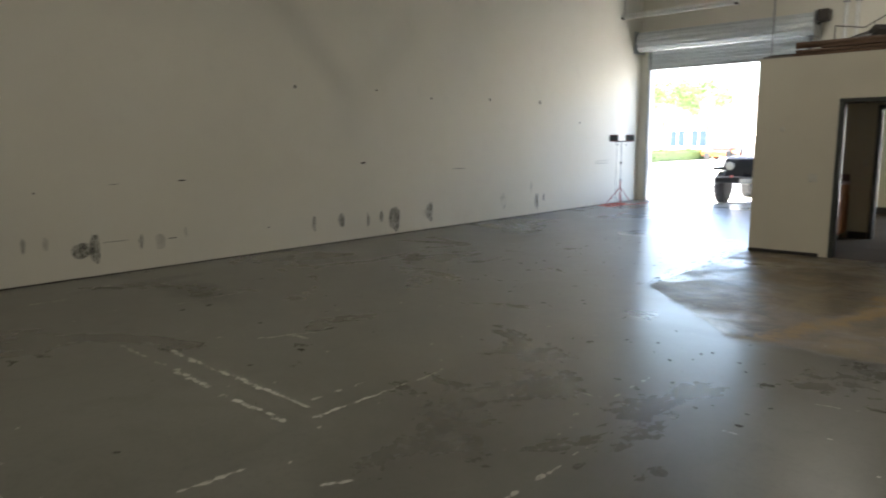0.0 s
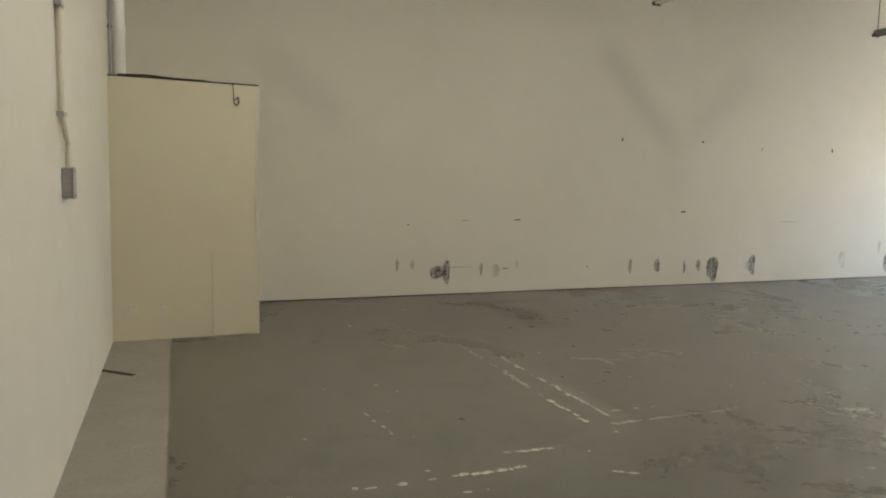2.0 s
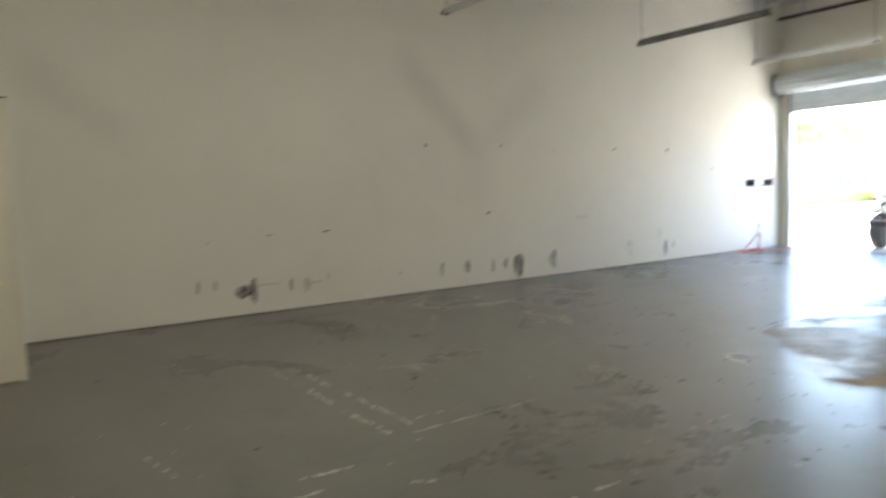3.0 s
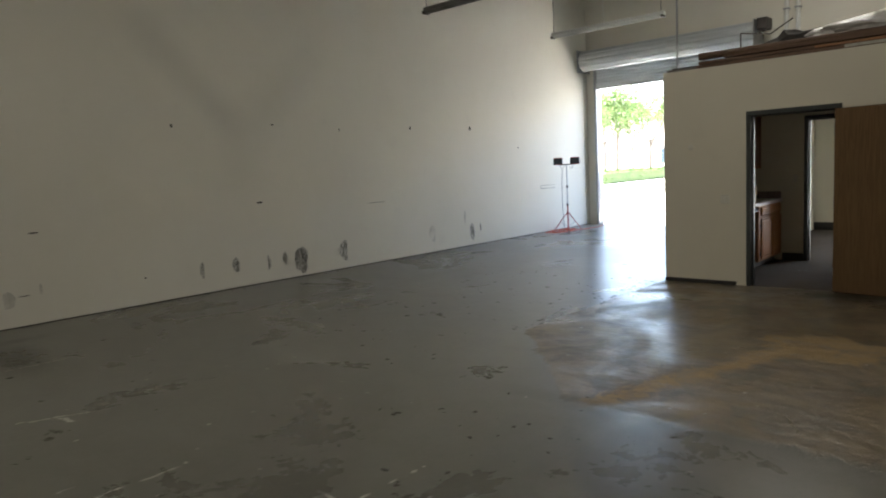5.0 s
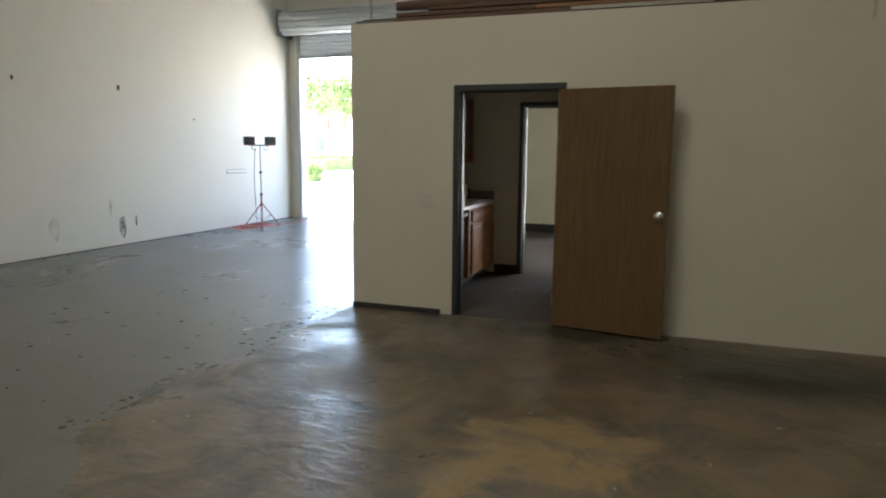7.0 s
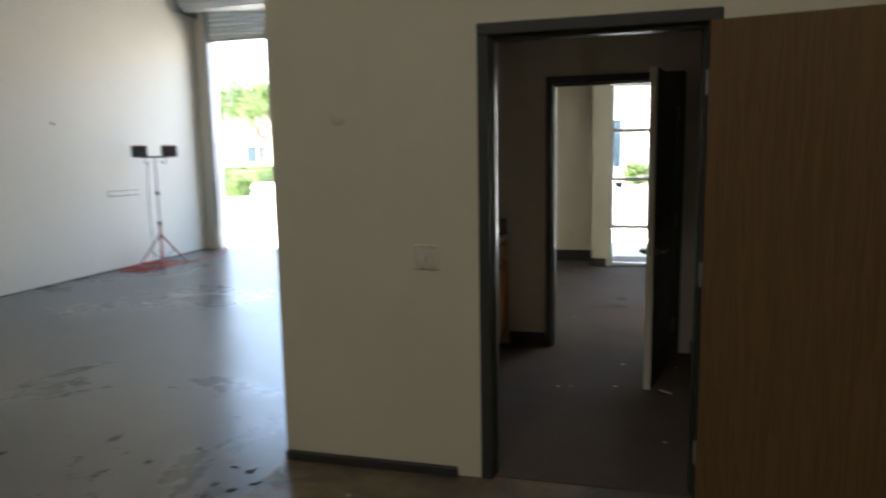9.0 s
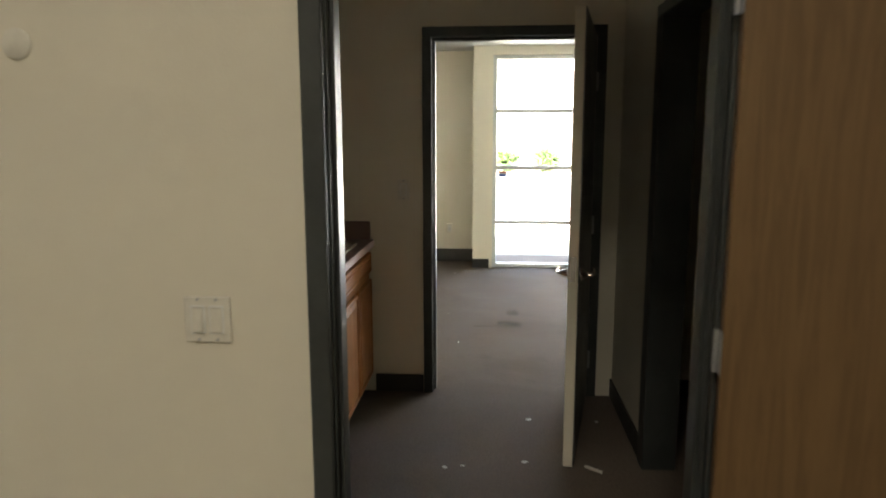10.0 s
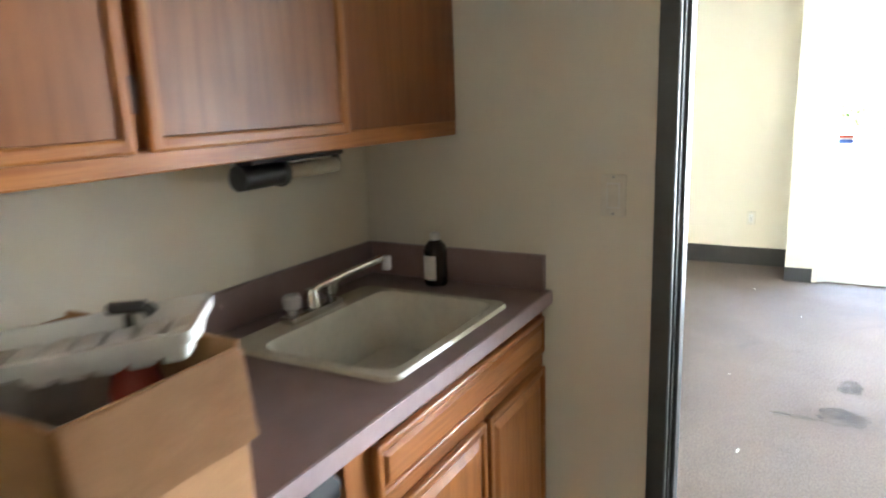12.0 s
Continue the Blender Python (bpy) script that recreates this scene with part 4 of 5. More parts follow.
part("aerator", rod(bmesh.new(), (0.159, 0.125, 0.108), (0.159, 0.125, 0.143), 0.0125), M_WHITEPL, fc)
for s in (-1, 1):
    hd = part("handle", lathe([(0.012, 0.02), (0.013, 0.034), (0.024, 0.04), (0.025, 0.066), (0.018, 0.074)], 10, (0, 0.078 * s)), M_WRAP if s < 0 else M_CHROME, fc, "cloudy acrylic handle" if s < 0 else "", True)

bt = thing("bottle", (-2.602, 12.642, CT), "dark brown plastic bottle with white cap and label", "bottle")
part("body", lathe([(0.033, 0), (0.036, 0.006), (0.036, 0.105), (0.032, 0.122), (0.018, 0.138), (0.014, 0.142)]), M_BROWNBOT, bt, smooth=True)
part("cap", lathe([(0.016, 0.14), (0.016, 0.16), (0.014, 0.162)]), M_WHITEPL, bt, smooth=True)
bm = bmesh.new()
va = [[bm.verts.new((0.0367 * math.cos(radians(a)), 0.0367 * math.sin(radians(a)), z)) for a in range(180, 301, 12)] for z in (0.02, 0.095)]
for i in range(len(va[0]) - 1):
    bm.faces.new((va[0][i], va[0][i + 1], va[1][i + 1], va[1][i]))
part("label", bm, M_WHITEPL, bt)

th = thing("paper_towel_holder", (-2.755, 12.205, 1.372), "black under-cabinet paper towel holder, empty", "towel holder")
part("mount_bar", block((-0.03, -0.17, -0.03), (0.03, 0.175, 0.012), 0.004), M_BLACKPL, th)
thick = part("thick_end", rod(bmesh.new(), (0, -0.19, -0.058), (0, -0.055, -0.058), 0.03, None, 20), M_BLACKPL, th, smooth=True)
part("end_cap", lathe([(0.034, 0.0), (0.036, 0.006), (0.034, 0.014), (0.01, 0.018)]), M_BLACKPL, thick, smooth=True).matrix_basis = pose(0, -0.055, -0.058, -90, 0, 0)
part("end_arm", rods([(0, 0.155, -0.008), (0, 0.172, -0.014), (0, 0.178, -0.05), (0, 0.17, -0.072)], 0.012, 10), M_BLACKPL, th, smooth=True)
part("cardboard_core", rod(bmesh.new(), (0, -0.04, -0.058), (0, 0.168, -0.058), 0.02, None, 18), M_CORE, th, "pale cardboard core", True)


def panel_front(parent, name, x, y0, y1, z0, z1, panel, frame_w, raised=0.0):
    """A framed door or drawer front that faces +x."""
    d = part(name, block((x, y0 + frame_w, z0 + frame_w), (x + 0.012, y1 - frame_w, z1 - frame_w)), panel, parent)
    for a, b, c, e in ((y0, y0 + frame_w, z0, z1), (y1 - frame_w, y1, z0, z1)):
        part("stile", block((x, a, c), (x + 0.02, b, e), 0.006, 2), M_OAK_V, d)
    for c, e in ((z0, z0 + frame_w), (z1 - frame_w, z1)):
        part("rail", block((x + 0.0003, y0 + frame_w - 0.004, c), (x + 0.0197, y1 - frame_w + 0.004, e), 0.006, 2), M_OAK_H, d)
    if raised:
        b = block((x + 0.012, y0 + frame_w + 0.005, z0 + frame_w + 0.005), (x + 0.021, y1 - frame_w - 0.005, z1 - frame_w - 0.005))
        fs = [f for f in b.faces if f.normal.x > 0.9]
        bmesh.ops.inset_region(b, faces=fs, thickness=raised, depth=0.0)
        for v in b.verts:
            if v.co.x > x + 0.02 and (v.co.y < y0 + frame_w + 0.006 or v.co.y > y1 - frame_w - 0.006 or v.co.z < z0 + frame_w + 0.006 or v.co.z > z1 - frame_w - 0.006):
                v.co.x = x + 0.013
        part("raised_field", b, panel, d)
    return d


# wall cabinet run
UX, UZ0, UZ1 = -2.55, 1.372, 2.14
uc = thing("wall_cabinet", (0, 0, 0), "golden oak wall cabinets with flat veneer doors", "cabinet")
part("body", block((IX, CY0, UZ0 + 0.012), (UX - 0.02, WY - 0.001, UZ1)), M_OAK_V, uc)
part("bottom_rail", block((UX - 0.02, CY0, UZ0), (UX, WY - 0.001, UZ0 + 0.042), 0.003), M_OAK_H, uc)
part("top_rail", block((UX - 0.02, CY0, UZ1 - 0.04), (UX, WY - 0.001, UZ1), 0.003), M_OAK_H, uc)
for a, b in ((CY0, 10.60), (11.105, 11.145), (11.59, 11.645)):
    part("stile", block((UX - 0.02, a, UZ0 + 0.042), (UX - 0.012, b, UZ1 - 0.04)), M_OAK_V, uc)
part("filler_panel", block((UX - 0.02, 12.155, UZ0 + 0.042), (UX - 0.0005, WY - 0.001, UZ1 - 0.04)), M_OAK_PANEL, uc, "dark plain end filler")
for a, b in ((10.60, 11.105), (11.129, 11.596), (11.622, 12.158)):
    dd = panel_front(uc, "door", UX + 0.001, a, b, UZ0 + 0.035, UZ1 - 0.03, M_OAK_PANEL, 0.026)
for z in (1.50, 2.0):
    part("hinge", block((UX + 0.0, 11.604, z - 0.03), (UX + 0.008, 11.614, z + 0.03), 0.002), M_DARKSTEEL, uc)
    part("hinge", block((UX + 0.0, 11.112, z - 0.03), (UX + 0.008, 11.122, z + 0.03), 0.002), M_DARKSTEEL, uc)

# sink base unit
BF = -2.280
sb = thing("base_cabinet", (0, 0, 0), "golden oak sink base cabinet with raised-panel doors", "cabinet", group="base cabinets")
Y0, Y1 = 11.738, WY - 0.002
part("body", blocks(((IX, Y0, 0.10), (BF - 0.02, Y0 + 0.018, CT - 0.04)), ((IX, Y1 - 0.018, 0.10), (BF - 0.02, Y1, CT - 0.04)), ((IX, Y0 + 0.018, 0.10), (BF - 0.02, Y1 - 0.018, 0.118))), M_OAK_V, sb)
part("toe_kick", block((BF - 0.09, Y0, 0.008), (BF - 0.075, Y1, 0.10)), M_RUBBER, sb)
for a, b in ((Y0, 11.82), (12.26, 12.31), (Y1 - 0.03, Y1)):
    part("stile", block((BF - 0.02, a, 0.10), (BF, b, CT - 0.04)), M_OAK_V, sb)
for c, e in ((0.10, 0.135), (0.69, 0.725), (0.85, CT - 0.041)):
    part("rail", block((BF - 0.0195, 11.82, c), (BF - 0.0005, Y1 - 0.03, e)), M_OAK_H, sb)
panel_front(sb, "drawer_front", BF + 0.001, 11.812, 12.675, 0.738, 0.852, M_OAK_H, 0.018, 0.012)
for a, b in ((11.815, 12.275), (12.292, 12.68)):
    panel_front(sb, "door", BF + 0.001, a, b, 0.125, 0.695, M_OAK_V, 0.024, 0.03)
for z in (0.2, 0.6):
    part("hinge", block((BF, 11.796, z - 0.025), (BF + 0.01, 11.811, z + 0.025), 0.002), M_DARKSTEEL, sb)

# drawer unit beside the doorway
dr = thing("drawer_cabinet", (0, 0, 0), "golden oak drawer cabinet under the counter", "cabinet", group="base cabinets")
Y0, Y1 = CY0 + 0.002, 11.215
part("body", block((IX, Y0, 0.10), (BF - 0.001, Y1, CT - 0.041)), M_OAK_V, dr)
part("toe_kick", block((BF - 0.09, Y0, 0.008), (BF - 0.075, Y1, 0.0995)), M_RUBBER, dr)
for c, e in ((0.125, 0.30), (0.315, 0.49), (0.505, 0.68), (0.70, 0.855)):
    panel_front(dr, "drawer_front", BF, Y0 + 0.03, Y1 - 0.03, c, e, M_OAK_H, 0.018, 0.012)

# small refrigerator in the gap
fr = thing("mini_fridge", (IX + 0.02, 11.224, 0.008), "dark grey under-counter mini fridge with black trim", "refrigerator")
part("cabinet", block((0, 0, 0.02), (0.50, 0.50, 0.84), 0.006), M_BLACKPL, fr)
part("door", block((0.505, 0.002, 0.05), (0.555, 0.498, 0.755), 0.012, 2), M_FRIDGE, fr)
bm = bmesh.new()
section = [(0.50, 0.762), (0.545, 0.762), (0.55, 0.778), (0.582, 0.782), (0.594, 0.796), (0.592, 0.822), (0.575, 0.84), (0.50, 0.846)]
ends = [[bm.verts.new((x, y, z)) for x, z in section] for y in (0.0, 0.50)]
for i in range(len(section)):
    bm.faces.new((ends[0][i], ends[0][(i + 1) % len(section)], ends[1][(i + 1) % len(section)], ends[1][i]))
bm.faces.new(ends[0])
bm.faces.new(ends[1])
trim = part("handle_trim", bm, M_TRIM, fr, "rounded black handle trim", True)
part("grip_slot", block((0.5505, 0.05, 0.764), (0.556, 0.45, 0.776), 0.002), M_DARKSTEEL, trim)
bd = part("badge", lathe([(0.016, 0.0), (0.016, 0.003), (0.013, 0.004)]), M_CHROME, fr)
bd.matrix_basis = pose(0.554, 0.44, 0.74, 0, 90, 0)
for x in (0.05, 0.45):
    for y in (0.05, 0.45):
        part("foot", rod(bmesh.new(), (x, y, 0), (x, y, 0.022), 0.018), M_BLACKPL, fr)

# ---- things on the counter ----
cb = thing("cardboard_box", (-2.402, 11.350, CT), "open brown cardboard box with its flaps folded out", "box", 1.5)
bx, by, bz, tk = 0.174, 0.128, 0.25, 0.005
part("bottom", block((-bx, -by, 0.001), (bx, by, 0.006)), M_CARD, cb)
part("front_wall", block((-bx, -by, 0.006), (bx, -by + tk, bz)), M_CARD, cb)
part("back_wall", block((-bx, by - tk, 0.006), (bx, by, bz + 0.01)), M_CARD, cb)
part("side_wall", block((bx - tk, -by + tk, 0.006), (bx, by - tk, bz)), M_CARD, cb)
part("side_wall", block((-bx, -by + tk, 0.006), (-bx + tk, by - tk, bz)), M_CARD, cb)


def flap(width, length, curl):
    """A flap that hinges on local x at the origin and hangs along -z, waved a little."""
    bm = bmesh.new()
    rows = []
    for j in range(4):
        f = j / 3
        rows.append([bm.verts.new((-width / 2 + width * i / 8, -curl * f - 0.0022 * math.sin(i * 0.9 + j * 0.4), -length * f)) for i in range(9)])
    for a, b in zip(rows, rows[1:]):
        for i in range(8):
            bm.faces.new((a[i], a[i + 1], b[i + 1], b[i]))
    r = bmesh.ops.solidify(bm, geom=bm.faces[:], thickness=0.004)
    return bm


for args, m in (((0.345, 0.125, 0.006), pose(0, -by - 0.006, bz, 0, 0, 0)), ((0.25, 0.12, 0.014), pose(bx + 0.007, 0, bz, 0, 0, 90)), ((0.262, 0.12, 0.085), pose(-bx - 0.007, 0, bz, 0, 0, -90))):
    part("flap", flap(*args), M_CARD, cb, "", True).matrix_basis = m
part("crease", block((-bx, -by - 0.0012, 0.118), (bx, -by, 0.121)), M_LUM_A, cb)

tray = thing("ice_tray", (-2.36, 11.40, CT + 0.262), "white plastic ice cube tray lying in the box", "tray")
bm = bmesh.new()
loft(bm, [rring(-.155, -.062, .155, .062, .015, .030, bm), rring(-.158, -.065, .158, .065, .015, .046, bm), rring(-.150, -.057, .150, .057, .012, .047, bm), rring(-.142, -.05, .142, .05, .012, .012, bm)])
for i in range(7):
    for j in (-1, 1):
        cup = block((-0.142 + i * 0.041, 0.003 if j > 0 else -0.047, 0.0), (-0.106 + i * 0.041, 0.047 if j > 0 else -0.003, 0.028), 0.008, 2)
        part("cup", cup, M_WHITEPL, tray)
part("rim", bm, M_WHITEPL, tray)
tray.matrix_basis = pose(-2.385, 11.375, CT + 0.238, 6, -8, 34)
tb = thing("plastic_tub", (-2.49, 11.36, CT + 0.16), "cloudy clear plastic tub lying in the box", "tub")
bm = bmesh.new()
loft(bm, [rring(-.08, -.09, .08, .09, .02, 0, bm), rring(-.085, -.095, .085, .095, .02, .085, bm), rring(-.078, -.088, .078, .088, .02, .085, bm), rring(-.07, -.08, .07, .08, .02, .01, bm)])
part("tub", bm, M_WRAP, tb, smooth=True)
tb.matrix_basis = pose(-2.478, 11.372, CT + 0.155, 4, -8, 0)
pb = thing("pump_bottle", (-2.375, 11.43, CT + 0.03), "red bottle with a black pump head in the box", "bottle")
part("body", lathe([(0.034, 0), (0.036, 0.005), (0.036, 0.16), (0.028, 0.185), (0.013, 0.20)]), M_ORANGE, pb, smooth=True)
part("collar", lathe([(0.016, 0.195), (0.016, 0.222), (0.008, 0.224)]), M_BLACKPL, pb, smooth=True)
part("pump", rods([(0, 0, 0.22), (0, 0, 0.262)], 0.006), M_BLACKPL, pb)
part("nozzle", rods([(-0.02, -0.012, 0.27), (0.022, 0.012, 0.272), (0.03, 0.016, 0.262)], 0.009), M_BLACKPL, pb)
tagged(solo("black_bits", block((-2.55, 11.25, CT + 0.007), (-2.25, 11.44, CT + 0.028), 0.01), M_BLACKPL, "dark odds and ends at the bottom of the box", "clutter"))

jg = thing("plastic_jug", (-2.785, 11.33, CT), "white translucent plastic gallon jug on the counter", "jug")
bm = bmesh.new()
loft(bm, [rring(-.07, -.07, .07, .07, .02, 0.0, bm), rring(-.075, -.075, .075, .075, .025, .01, bm), rring(-.075, -.075, .075, .075, .025, .14, bm), rring(-.06, -.06, .06, .06, .03, .19, bm), rring(-.025, -.025, .025, .025, .02, .235, bm), rring(-.02, -.02, .02, .02, .019, .25, bm)])
part("body", bm, M_WHITEPL, jg, smooth=True)
part("cap", lathe([(0.021, 0.25), (0.021, 0.267), (0.018, 0.268)]), M_WHITEPL, jg)
part("grip", rods([(0.055, 0, 0.13), (0.078, 0, 0.16), (0.06, 0, 0.20), (0.03, 0, 0.22)], 0.011), M_WHITEPL, jg)
bp = thing("black_handset", (-2.745, 11.035, CT), "black curved plastic handset lying on the counter", "handset")
part("grip", rods([(-0.06, -0.22, 0.035), (-0.045, -0.1, 0.05), (-0.03, 0.02, 0.055), (0.0, 0.12, 0.05)], 0.036, 14), M_BLACKPL, bp, smooth=True)
part("head", block((-0.02, 0.11, 0.0), (0.06, 0.21, 0.075), 0.025, 3), M_BLACKPL, bp)

# ---- boards and rubbish on the office roof ----
rng = random.Random(21)
BOARDS = [(-2.62, 1.30, 10.46, .09, .04, 0, M_LUM_A), (-2.45, -0.2, 10.56, .14, .05, 0, M_LUM_A), (-2.35, 1.65, 10.72, .19, .04, 0, M_LUM_C), (-2.60, 0.7, 10.48, .12, .035, 1, M_LUM_A), (-1.3, 1.2, 10.47, .10, .03, 1.02, M_LUM_B),
          (-2.5, 1.5, 10.62, .14, .045, 1.1, M_LUM_C), (-2.3, 0.9, 10.5, .10, .04, 2, M_LUM_A), (-1.9, 1.6, 10.62, .14, .04, 2.1, M_LUM_B), (-2.2, 1.4, 10.78, .2, .02, 1.5, M_LUM_C), (-1.0, 0.1, 10.437, .018, .03, 0.2, M_PALEBIT), (-2.0, 1.5, 10.64, .16, .03, 3.2, M_LUM_A)]
for x0, x1, y, w, t_, level, m_ in BOARDS:
    z0 = OTOP + 0.002 + level * 0.048
    b = solo("board", block((-(x1 - x0) / 2, 0, 0), ((x1 - x0) / 2, w, t_), 0.003), m_, "weathered timber board stacked on the office roof", "board", "boards on the office roof")
    b.matrix_basis = pose((x0 + x1) / 2, y, z0, 0, 0, rng.uniform(-0.4, 0.4))
tubeb = thing("carpet_tube", (-2.60, 10.52, OTOP + 0.15), "brown cardboard tube lying on stacked boards", "tube")
part("tube", rod(bmesh.new(), (0, 0, 0), (2.9, 0.05, 0.0), 0.042, None, 18), M_LUM_A, tubeb, smooth=True)
bm = bmesh.new()
bmesh.ops.create_icosphere(bm, subdivisions=4, radius=0.5)
for v in bm.verts:
    d = noise.noise(v.co * 5) * 0.16 + noise.noise(v.co * 13) * 0.07
    v.co = Vector((v.co.x * 2.4, v.co.y * 0.62, v.co.z * 0.34)) * (1 + d)
wr = solo("plastic_wrap", bm, M_WRAP, "crumpled clear plastic wrapped bundle on the boards", "bundle")
wr.matrix_basis = pose(-0.35, 11.1, OTOP + 0.27)
for x, y, z, c in ((-1.75, 11.35, 0.22, M_DARKBIT), (0.9, 11.2, 0.25, M_LUM_C)):
    bm = bmesh.new()
    bmesh.ops.create_icosphere(bm, subdivisions=3, radius=0.5)
    for v in bm.verts:
        v.co = Vector((v.co.x * 0.9, v.co.y * 0.5, v.co.z * 0.5)) * (1 + noise.noise(v.co * 4) * 0.35)
    solo("rubbish_bag", bm, c, "crumpled bag of rubbish on the office roof", "bag").matrix_basis = pose(x, y, OTOP + z - 0.06)
rack = thing("bent_wire_rack", (-2.25, 10.95, OTOP), "thin bent wire frame standing on the office roof", "frame")
part("wire", rods([(0, 0, 0), (0, 0, 0.42), (0.35, 0.0, 0.36), (0.6, 0, 0.5)], 0.008, 6), M_DARKSTEEL, rack)
part("wire", rods([(0.22, 0, 0), (0.22, 0, 0.24), (0.42, 0, 0.25), (0.42, 0, 0.0)], 0.008, 6), M_DARKSTEEL, rack)
ch = thing("hanging_chain", (-2.98, 10.745, OTOP + 0.04), "thin steel chain hanging from the roof", "chain")
part("chain", rods([(0, 0, 0), (0.005, 0, 1.2), (0, 0, CEIL - 0.16 - OTOP - 0.04)], 0.013, 6), M_STEEL, ch)
solo("edge_plank", block((-3.0, 10.47, OTOP + 0.002), (-2.55, 10.75, OTOP + 0.03), 0.003), M_LUM_C, "grey plank end lying on the office roof", "board")
solo("dark_strip", block((-2.95, 10.52, OTOP + 0.032), (-2.6, 10.62, OTOP + 0.05), 0.003), M_DARKBIT, "dark strip lying on a plank", "strip")
for i, (x, zz) in enumerate(((1.18, 0.18), (1.70, 0.25))):
    solo("dried_drip", rods([(x, OY - 0.003, OTOP - 0.004), (x + 0.01, OY - 0.003, OTOP - zz * 0.5), (x + 0.004, OY - 0.003, OTOP - zz)], 0.003, 5), M_LUM_B, "dried brown drip below the roof edge", "stain", kind="structure")

# ---- outdoors ----
bm = bmesh.new()
bmesh.ops.create_grid(bm, x_segments=1, y_segments=1, size=900)
for v in bm.verts:
    v.co.z = -0.10
structure("ground", bm, M_GROUND, "pale sunlit concrete yard in front of the building", "ground")
structure("pavement", block((OX + 0.2, GY + T, -0.16), (9, 19.3, -0.02), 0.01), M_WALK, "pale green walkway along the office front", "pavement")
structure("road", block((-9.5, 22.6, -0.12), (40, 37.5, -0.088)), M_ASPHALT, "grey asphalt parking lot", "road")
for x in (-4.6, -1.9, 0.8, 3.5, 6.2):
    solo("parking_line", block((x, 30.5, -0.09), (x + 0.1, 36.5, -0.082)), M_PALEBIT, "white parking bay line on asphalt", "line", "parking lines", kind="structure")
solo("kerb", block((-9.5, 37.5, -0.12), (40, 37.8, 0.05), 0.02), M_GROUND, "concrete kerb along the parking lot", "kerb", kind="structure")


def facade(name, x0, x1, y, h, label, panes, groove):
    b = thing(name, (x0, y, -0.1), label, "building")
    part("wall", block((0, 0, 0), (x1 - x0, 12, h)), M_FACADE, b)
    z = groove
    while z < h:
        part("groove", block((0, -0.012, z), (x1 - x0, 0.0, z + 0.035)), M_GROUND, b)
        z += groove
    part("parapet", block((-0.1, -0.15, h), (x1 - x0 + 0.1, 12.1, h + 0.3)), M_FACADE, b)
    for wx0, wx1, z0, z1 in panes:
        w = part("window", block((wx0 - x0, -0.03, z0), (wx1 - x0, 0.0, z1)), M_WINDARK, b)
        part("frame", blocks(((wx0 - x0 - .08, -.06, z0 - .08), (wx1 - x0 + .08, -.031, z0)), ((wx0 - x0 - .08, -.06, z1), (wx1 - x0 + .08, -.031, z1 + .08)), (((wx0 + wx1) / 2 - x0 - .05, -.06, z0), ((wx0 + wx1) / 2 - x0 + .05, -.031, z1))), M_ALU, w)
    return b


facade("office_building", -8.5, 26, 39.5, 7.5, "off-white grooved office building across the parking lot", [(-3.2, -1.55, 0.9, 3.0), (6, 9, 0.9, 3.0), (13, 16, 0.9, 3.0)], 0.72)
facade("white_building", -62, -22, 84, 7.0, "far white building with dark windows", [(-36.5, -34.6, 1.1, 3.0), (-33.8, -31.9, 1.1, 3.0), (-47, -44, 1.1, 3.0)], 2.3)


def leaf_cloud(bm, c, r, n, size, rng):
    """Small tilted leaf faces filling an uneven ellipsoid."""
    for _ in range(n):
        d = Vector((rng.gauss(0, 1), rng.gauss(0, 1), rng.gauss(0, 1))).normalized() * rng.uniform(0.45, 1.0)
        p = Vector(c) + Vector((d.x * r[0], d.y * r[1], d.z * r[2]))
        q = Euler((rng.uniform(0, 6.28), rng.uniform(0, 6.28), rng.uniform(0, 6.28))).to_matrix()
        s = size * rng.uniform(0.5, 1.3)
        bm.faces.new([bm.verts.new(p + q @ Vector(k)) for k in ((-s, 0, 0), (0, -s * .45, .1 * s), (s, 0, 0), (0, s * .45, .1 * s))])


def tree(seed, h):
    rng = random.Random(seed)
    t = thing("tree", (0, 0, 0), "leafy green street tree behind the hedge", "tree", group="street trees")
    b = rod(bmesh.new(), (0, 0, -0.1), (0.1, 0, h * 0.45), 0.18, 0.12, 10)
    crown = bmesh.new()
    for i in range(8):
        a, e = rng.uniform(0, 6.28), rng.uniform(0.5, 1.0)
        tip = (math.cos(a) * h * 0.28 * rng.uniform(.5, 1), math.sin(a) * h * 0.28 * rng.uniform(.5, 1), h * (0.45 + 0.45 * e))
        rod(b, (0.1, 0, h * rng.uniform(0.3, 0.45)), tip, 0.07, 0.025, 7)
        leaf_cloud(crown, tip, (h * .17, h * .17, h * .12), 260, 0.16, rng)
    part("trunk", b, M_BARK, t)
    part("crown", crown, M_LEAF, t)
    return t


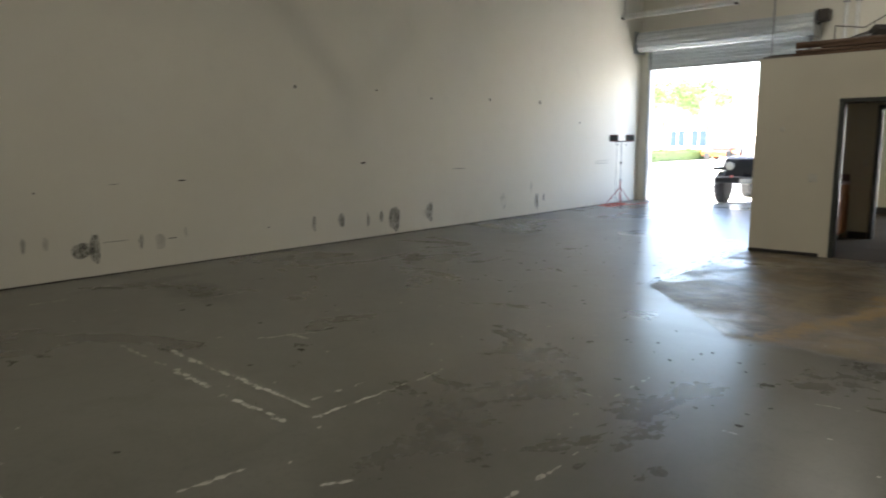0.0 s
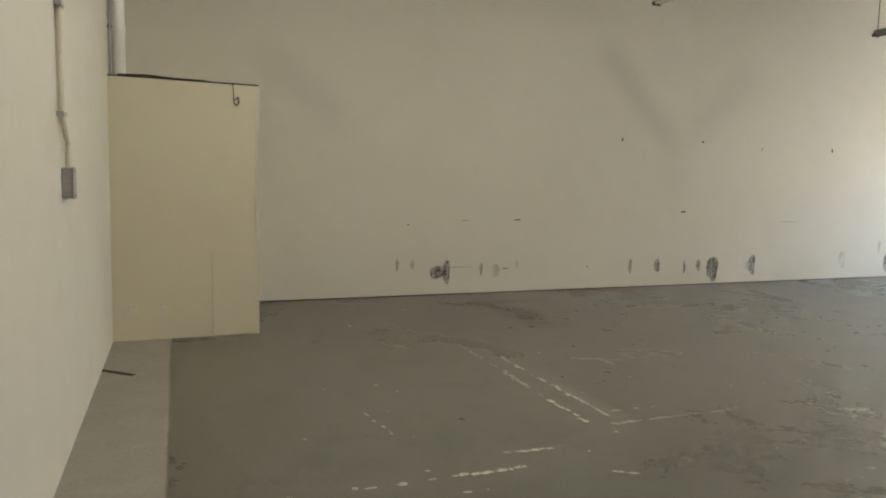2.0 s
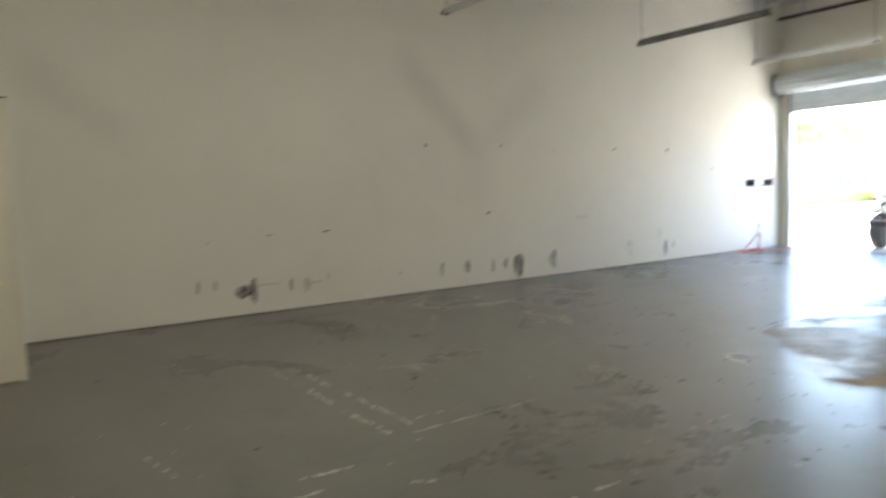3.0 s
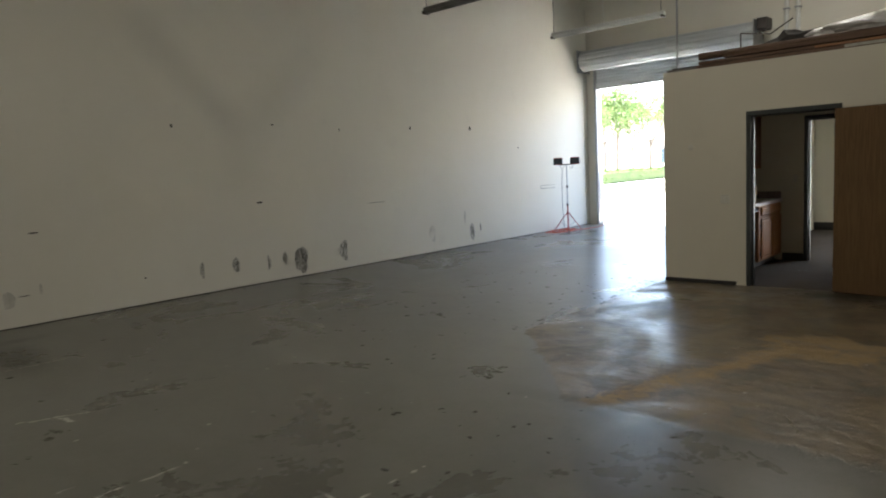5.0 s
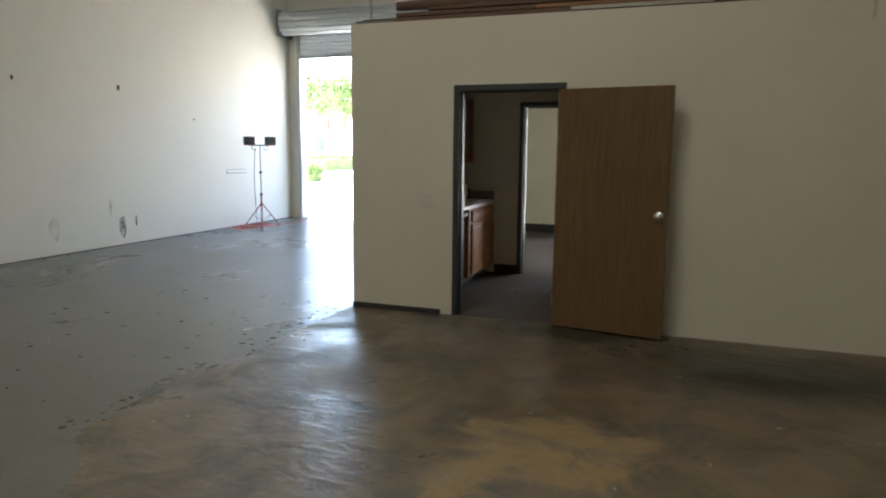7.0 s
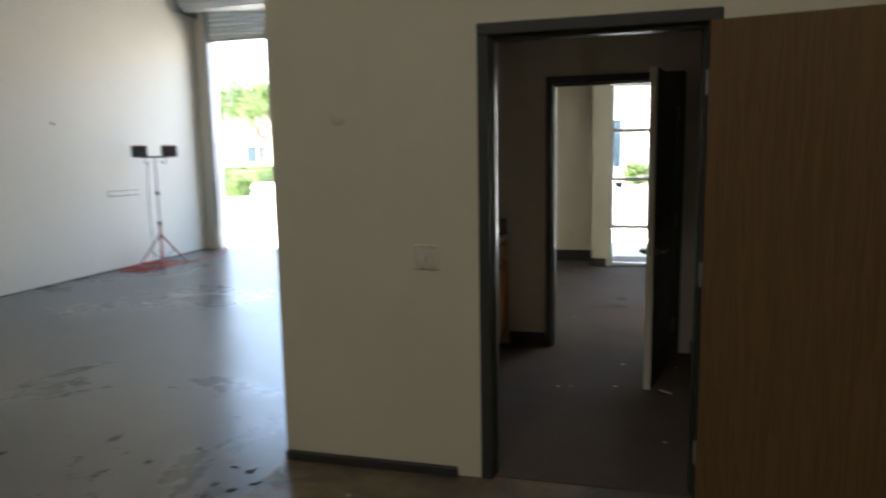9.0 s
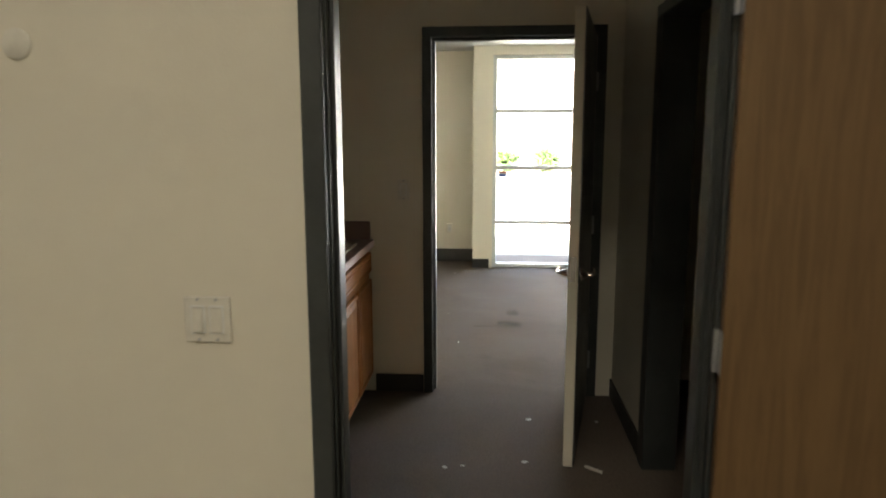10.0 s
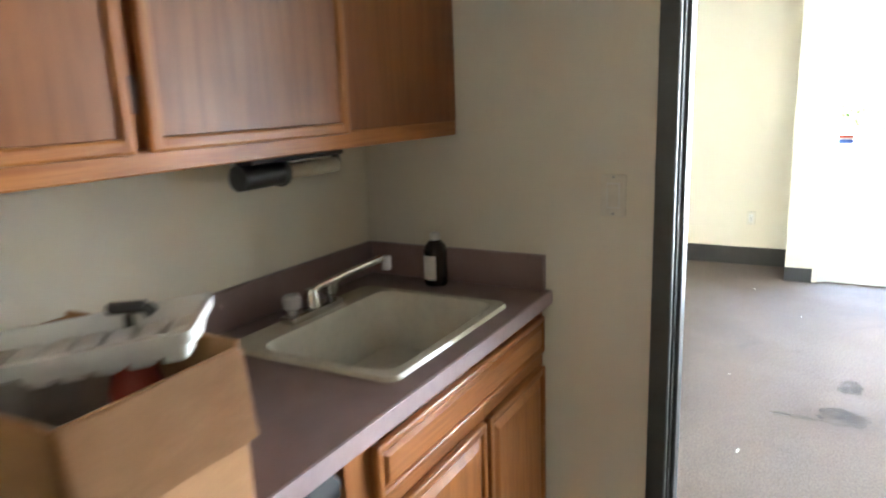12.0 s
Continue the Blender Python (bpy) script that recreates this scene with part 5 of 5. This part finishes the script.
base = tree(3, 9.0)
base.matrix_basis = pose(-31, 62, -0.1)
for i, (x, y) in enumerate(((-35, 66), (-39, 60), (-43, 68), (-30, 74), (-47, 62), (-16.5, 72), (-34, 57), (-40, 76))):
    copy_thing(base, pose(x, y, -0.1, 0, 0, i * 67))
for i, (x, y, s) in enumerate(((-30, 55, .72), (-33.5, 53, .8), (-28.3, 60, .75), (-37, 56, .85), (-41, 57, .7), (-29.5, 66, .9), (-32, 49.5, .6), (-26.8, 71, .8))):
    copy_thing(base, pose(x, y, -0.1, 0, 0, 30 + i * 83) @ Matrix.Diagonal((s, s, s, 1)))
for x0, y0, x1, y1, hh in ((-26.4, 47, -24.2, 66, 0.95), (-52, 57, -26.4, 59, 0.95), (-18.3, 33.0, -16.9, 34.0, 0.8)):
    rng = random.Random(int(x0 * 10))
    bm = bmesh.new()
    n = int(min(5200, 330 * ((x1 - x0) * (y1 - y0)) + 600))
    for _ in range(n):
        p = Vector((rng.uniform(x0, x1), rng.uniform(y0, y1), -0.1 + hh * math.sqrt(rng.random()) * rng.uniform(0.9, 1.06)))
        q = Euler((rng.uniform(0, 6.28), rng.uniform(0, 6.28), rng.uniform(0, 6.28))).to_matrix()
        s = rng.uniform(0.05, 0.12)
        bm.faces.new([bm.verts.new(p + q @ Vector(k)) for k in ((-s, 0, 0), (0, -s * .5, 0), (s, 0, 0), (0, s * .5, 0))])
    hd = thing("hedge", (0, 0, 0), "clipped low green hedge along the yard", "hedge", group="hedges")
    part("leaves", bm, M_HEDGE, hd)
    part("core", block((x0 + .08, y0 + .08, -0.1), (x1 - .08, y1 - .08, hh - 0.25), 0.1, 2), M_HEDGE, hd)
rng = random.Random(77)
for x, y in ((-0.9, 38.6), (0.7, 38.5), (2.4, 38.7), (4.4, 38.6)):
    bm = bmesh.new()
    leaf_cloud(bm, (0, 0, 0.6), (0.65, 0.5, 0.6), 420, 0.13, rng)
    solo("shrub", bm, M_HEDGE, "green shrub against the building opposite", "shrub", "shrubs").matrix_basis = pose(x, y, -0.1)


def wheel(parent, x, y, r, w, rim):
    b = lathe([(r * .62, -w / 2), (r * .93, -w / 2), (r, -w * .36), (r, w * .36), (r * .93, w / 2), (r * .62, w / 2)], 26)
    for i in range(26):
        a = 2 * math.pi * i / 26
        slab(b, (r * math.cos(a) - .02, r * math.sin(a) - .02, -w * .42), (r * math.cos(a) + .02, r * math.sin(a) + .02, w * .42))
    t = part("wheel", b, M_TYRE, parent)
    t.matrix_basis = pose(x, y, r + 0.02, 0, 90, 0)
    part("rim", lathe([(r * .3, -w * .42), (r * .6, -w * .40), (r * .6, w * .40), (r * .3, w * .42)], 20), rim, t)


jeep = thing("off_road_car", (-5.72, 18.55, -0.1), "dark navy boxy off-road car parked outside the door", "car", 3)
M_HEADL_GLARE = surface("headlight_and_glare_glass", (0.55, 0.55, 0.52), (0.45, 0.45, 0.43), 12, 0.1)
part("body", block((-0.72, 0.25, 0.62), (0.72, 3.9, 1.16), 0.05, 2), M_CARDARK, jeep)
part("bonnet", block((-0.62, 0.12, 1.10), (0.62, 1.45, 1.26), 0.06, 3), M_CARDARK, jeep)
gr = part("grille", block((-0.60, 0.03, 0.74), (0.60, 0.14, 1.22), 0.04, 2), M_CARDARK, jeep)
for i in range(7):
    part("slot", block((-0.29 + i * 0.083 - 0.02, 0.022, 0.82), (-0.29 + i * 0.083 + 0.02, 0.032, 1.14)), M_BLACKPL, gr)
for s in (-1, 1):
    hl = part("headlight", lathe([(0.105, 0), (0.10, 0.02), (0.05, 0.03)], 20), M_HEADL_GLARE, jeep, smooth=True)
    hl.matrix_basis = pose(s * 0.46, 0.03, 1.02, 90, 0, 0)
    part("fender", block((s * 0.79 - 0.155, 0.10, 0.90), (s * 0.79 + 0.155, 1.15, 0.99), 0.04, 2), M_BLACKPL, jeep)
    part("mirror", block((s * 0.92 - 0.09, 1.40, 1.22), (s * 0.92 + 0.09, 1.48, 1.40), 0.03, 2), M_BLACKPL, jeep)
    for y in (0.62, 3.1):
        wheel(jeep, s * 0.78, y, 0.41, 0.27, M_DARKSTEEL)
    part("rear_fender", block((s * 0.79 - 0.15, 2.6, 0.90), (s * 0.79 + 0.15, 3.6, 0.98), 0.04, 2), M_BLACKPL, jeep)
    part("screen_post", rods([(s * 0.66, 1.48, 1.16), (s * 0.60, 1.72, 1.76)], 0.035), M_CARDARK, jeep)
# Windscreen takes the pale headlight colour, so its glare is painted in.
part("windscreen", block((-0.62, 1.58, 1.18), (0.62, 1.60, 1.74)), M_HEADL_GLARE, jeep)
part("hard_top", block((-0.66, 1.65, 1.72), (0.66, 3.88, 1.84), 0.05, 2), M_WHITEPL, jeep, "white hard top")
part("rear_cabin", block((-0.68, 1.75, 1.16), (0.68, 3.86, 1.72), 0.03), M_LAMPGLASS, jeep)
part("bumper", block((-0.80, -0.16, 0.58), (0.80, 0.02, 0.74), 0.03, 2), M_BLACKPL, jeep)
part("tow_hook", block((-0.38, -0.2, 0.72), (-0.34, -0.05, 0.79), 0.01), M_STAND, jeep)
part("plate", block((-0.15, -0.17, 0.60), (0.15, -0.162, 0.71)), M_WHITEPL, jeep)

oc = thing("orange_car", (-22.3, 63.5, -0.1), "orange car parked far across the yard", "car", 80)
bm = block((-0.85, -2.1, 0.3), (0.85, 2.1, 0.85), 0.15, 3)
part("body", bm, M_CARORANGE, oc)
part("cabin", block((-0.72, -0.9, 0.84), (0.72, 1.2, 1.35), 0.2, 3), M_LAMPGLASS, oc)
for s in (-1, 1):
    for y in (-1.3, 1.3):
        wheel(oc, s * 0.78, y, 0.32, 0.2, M_STEEL)
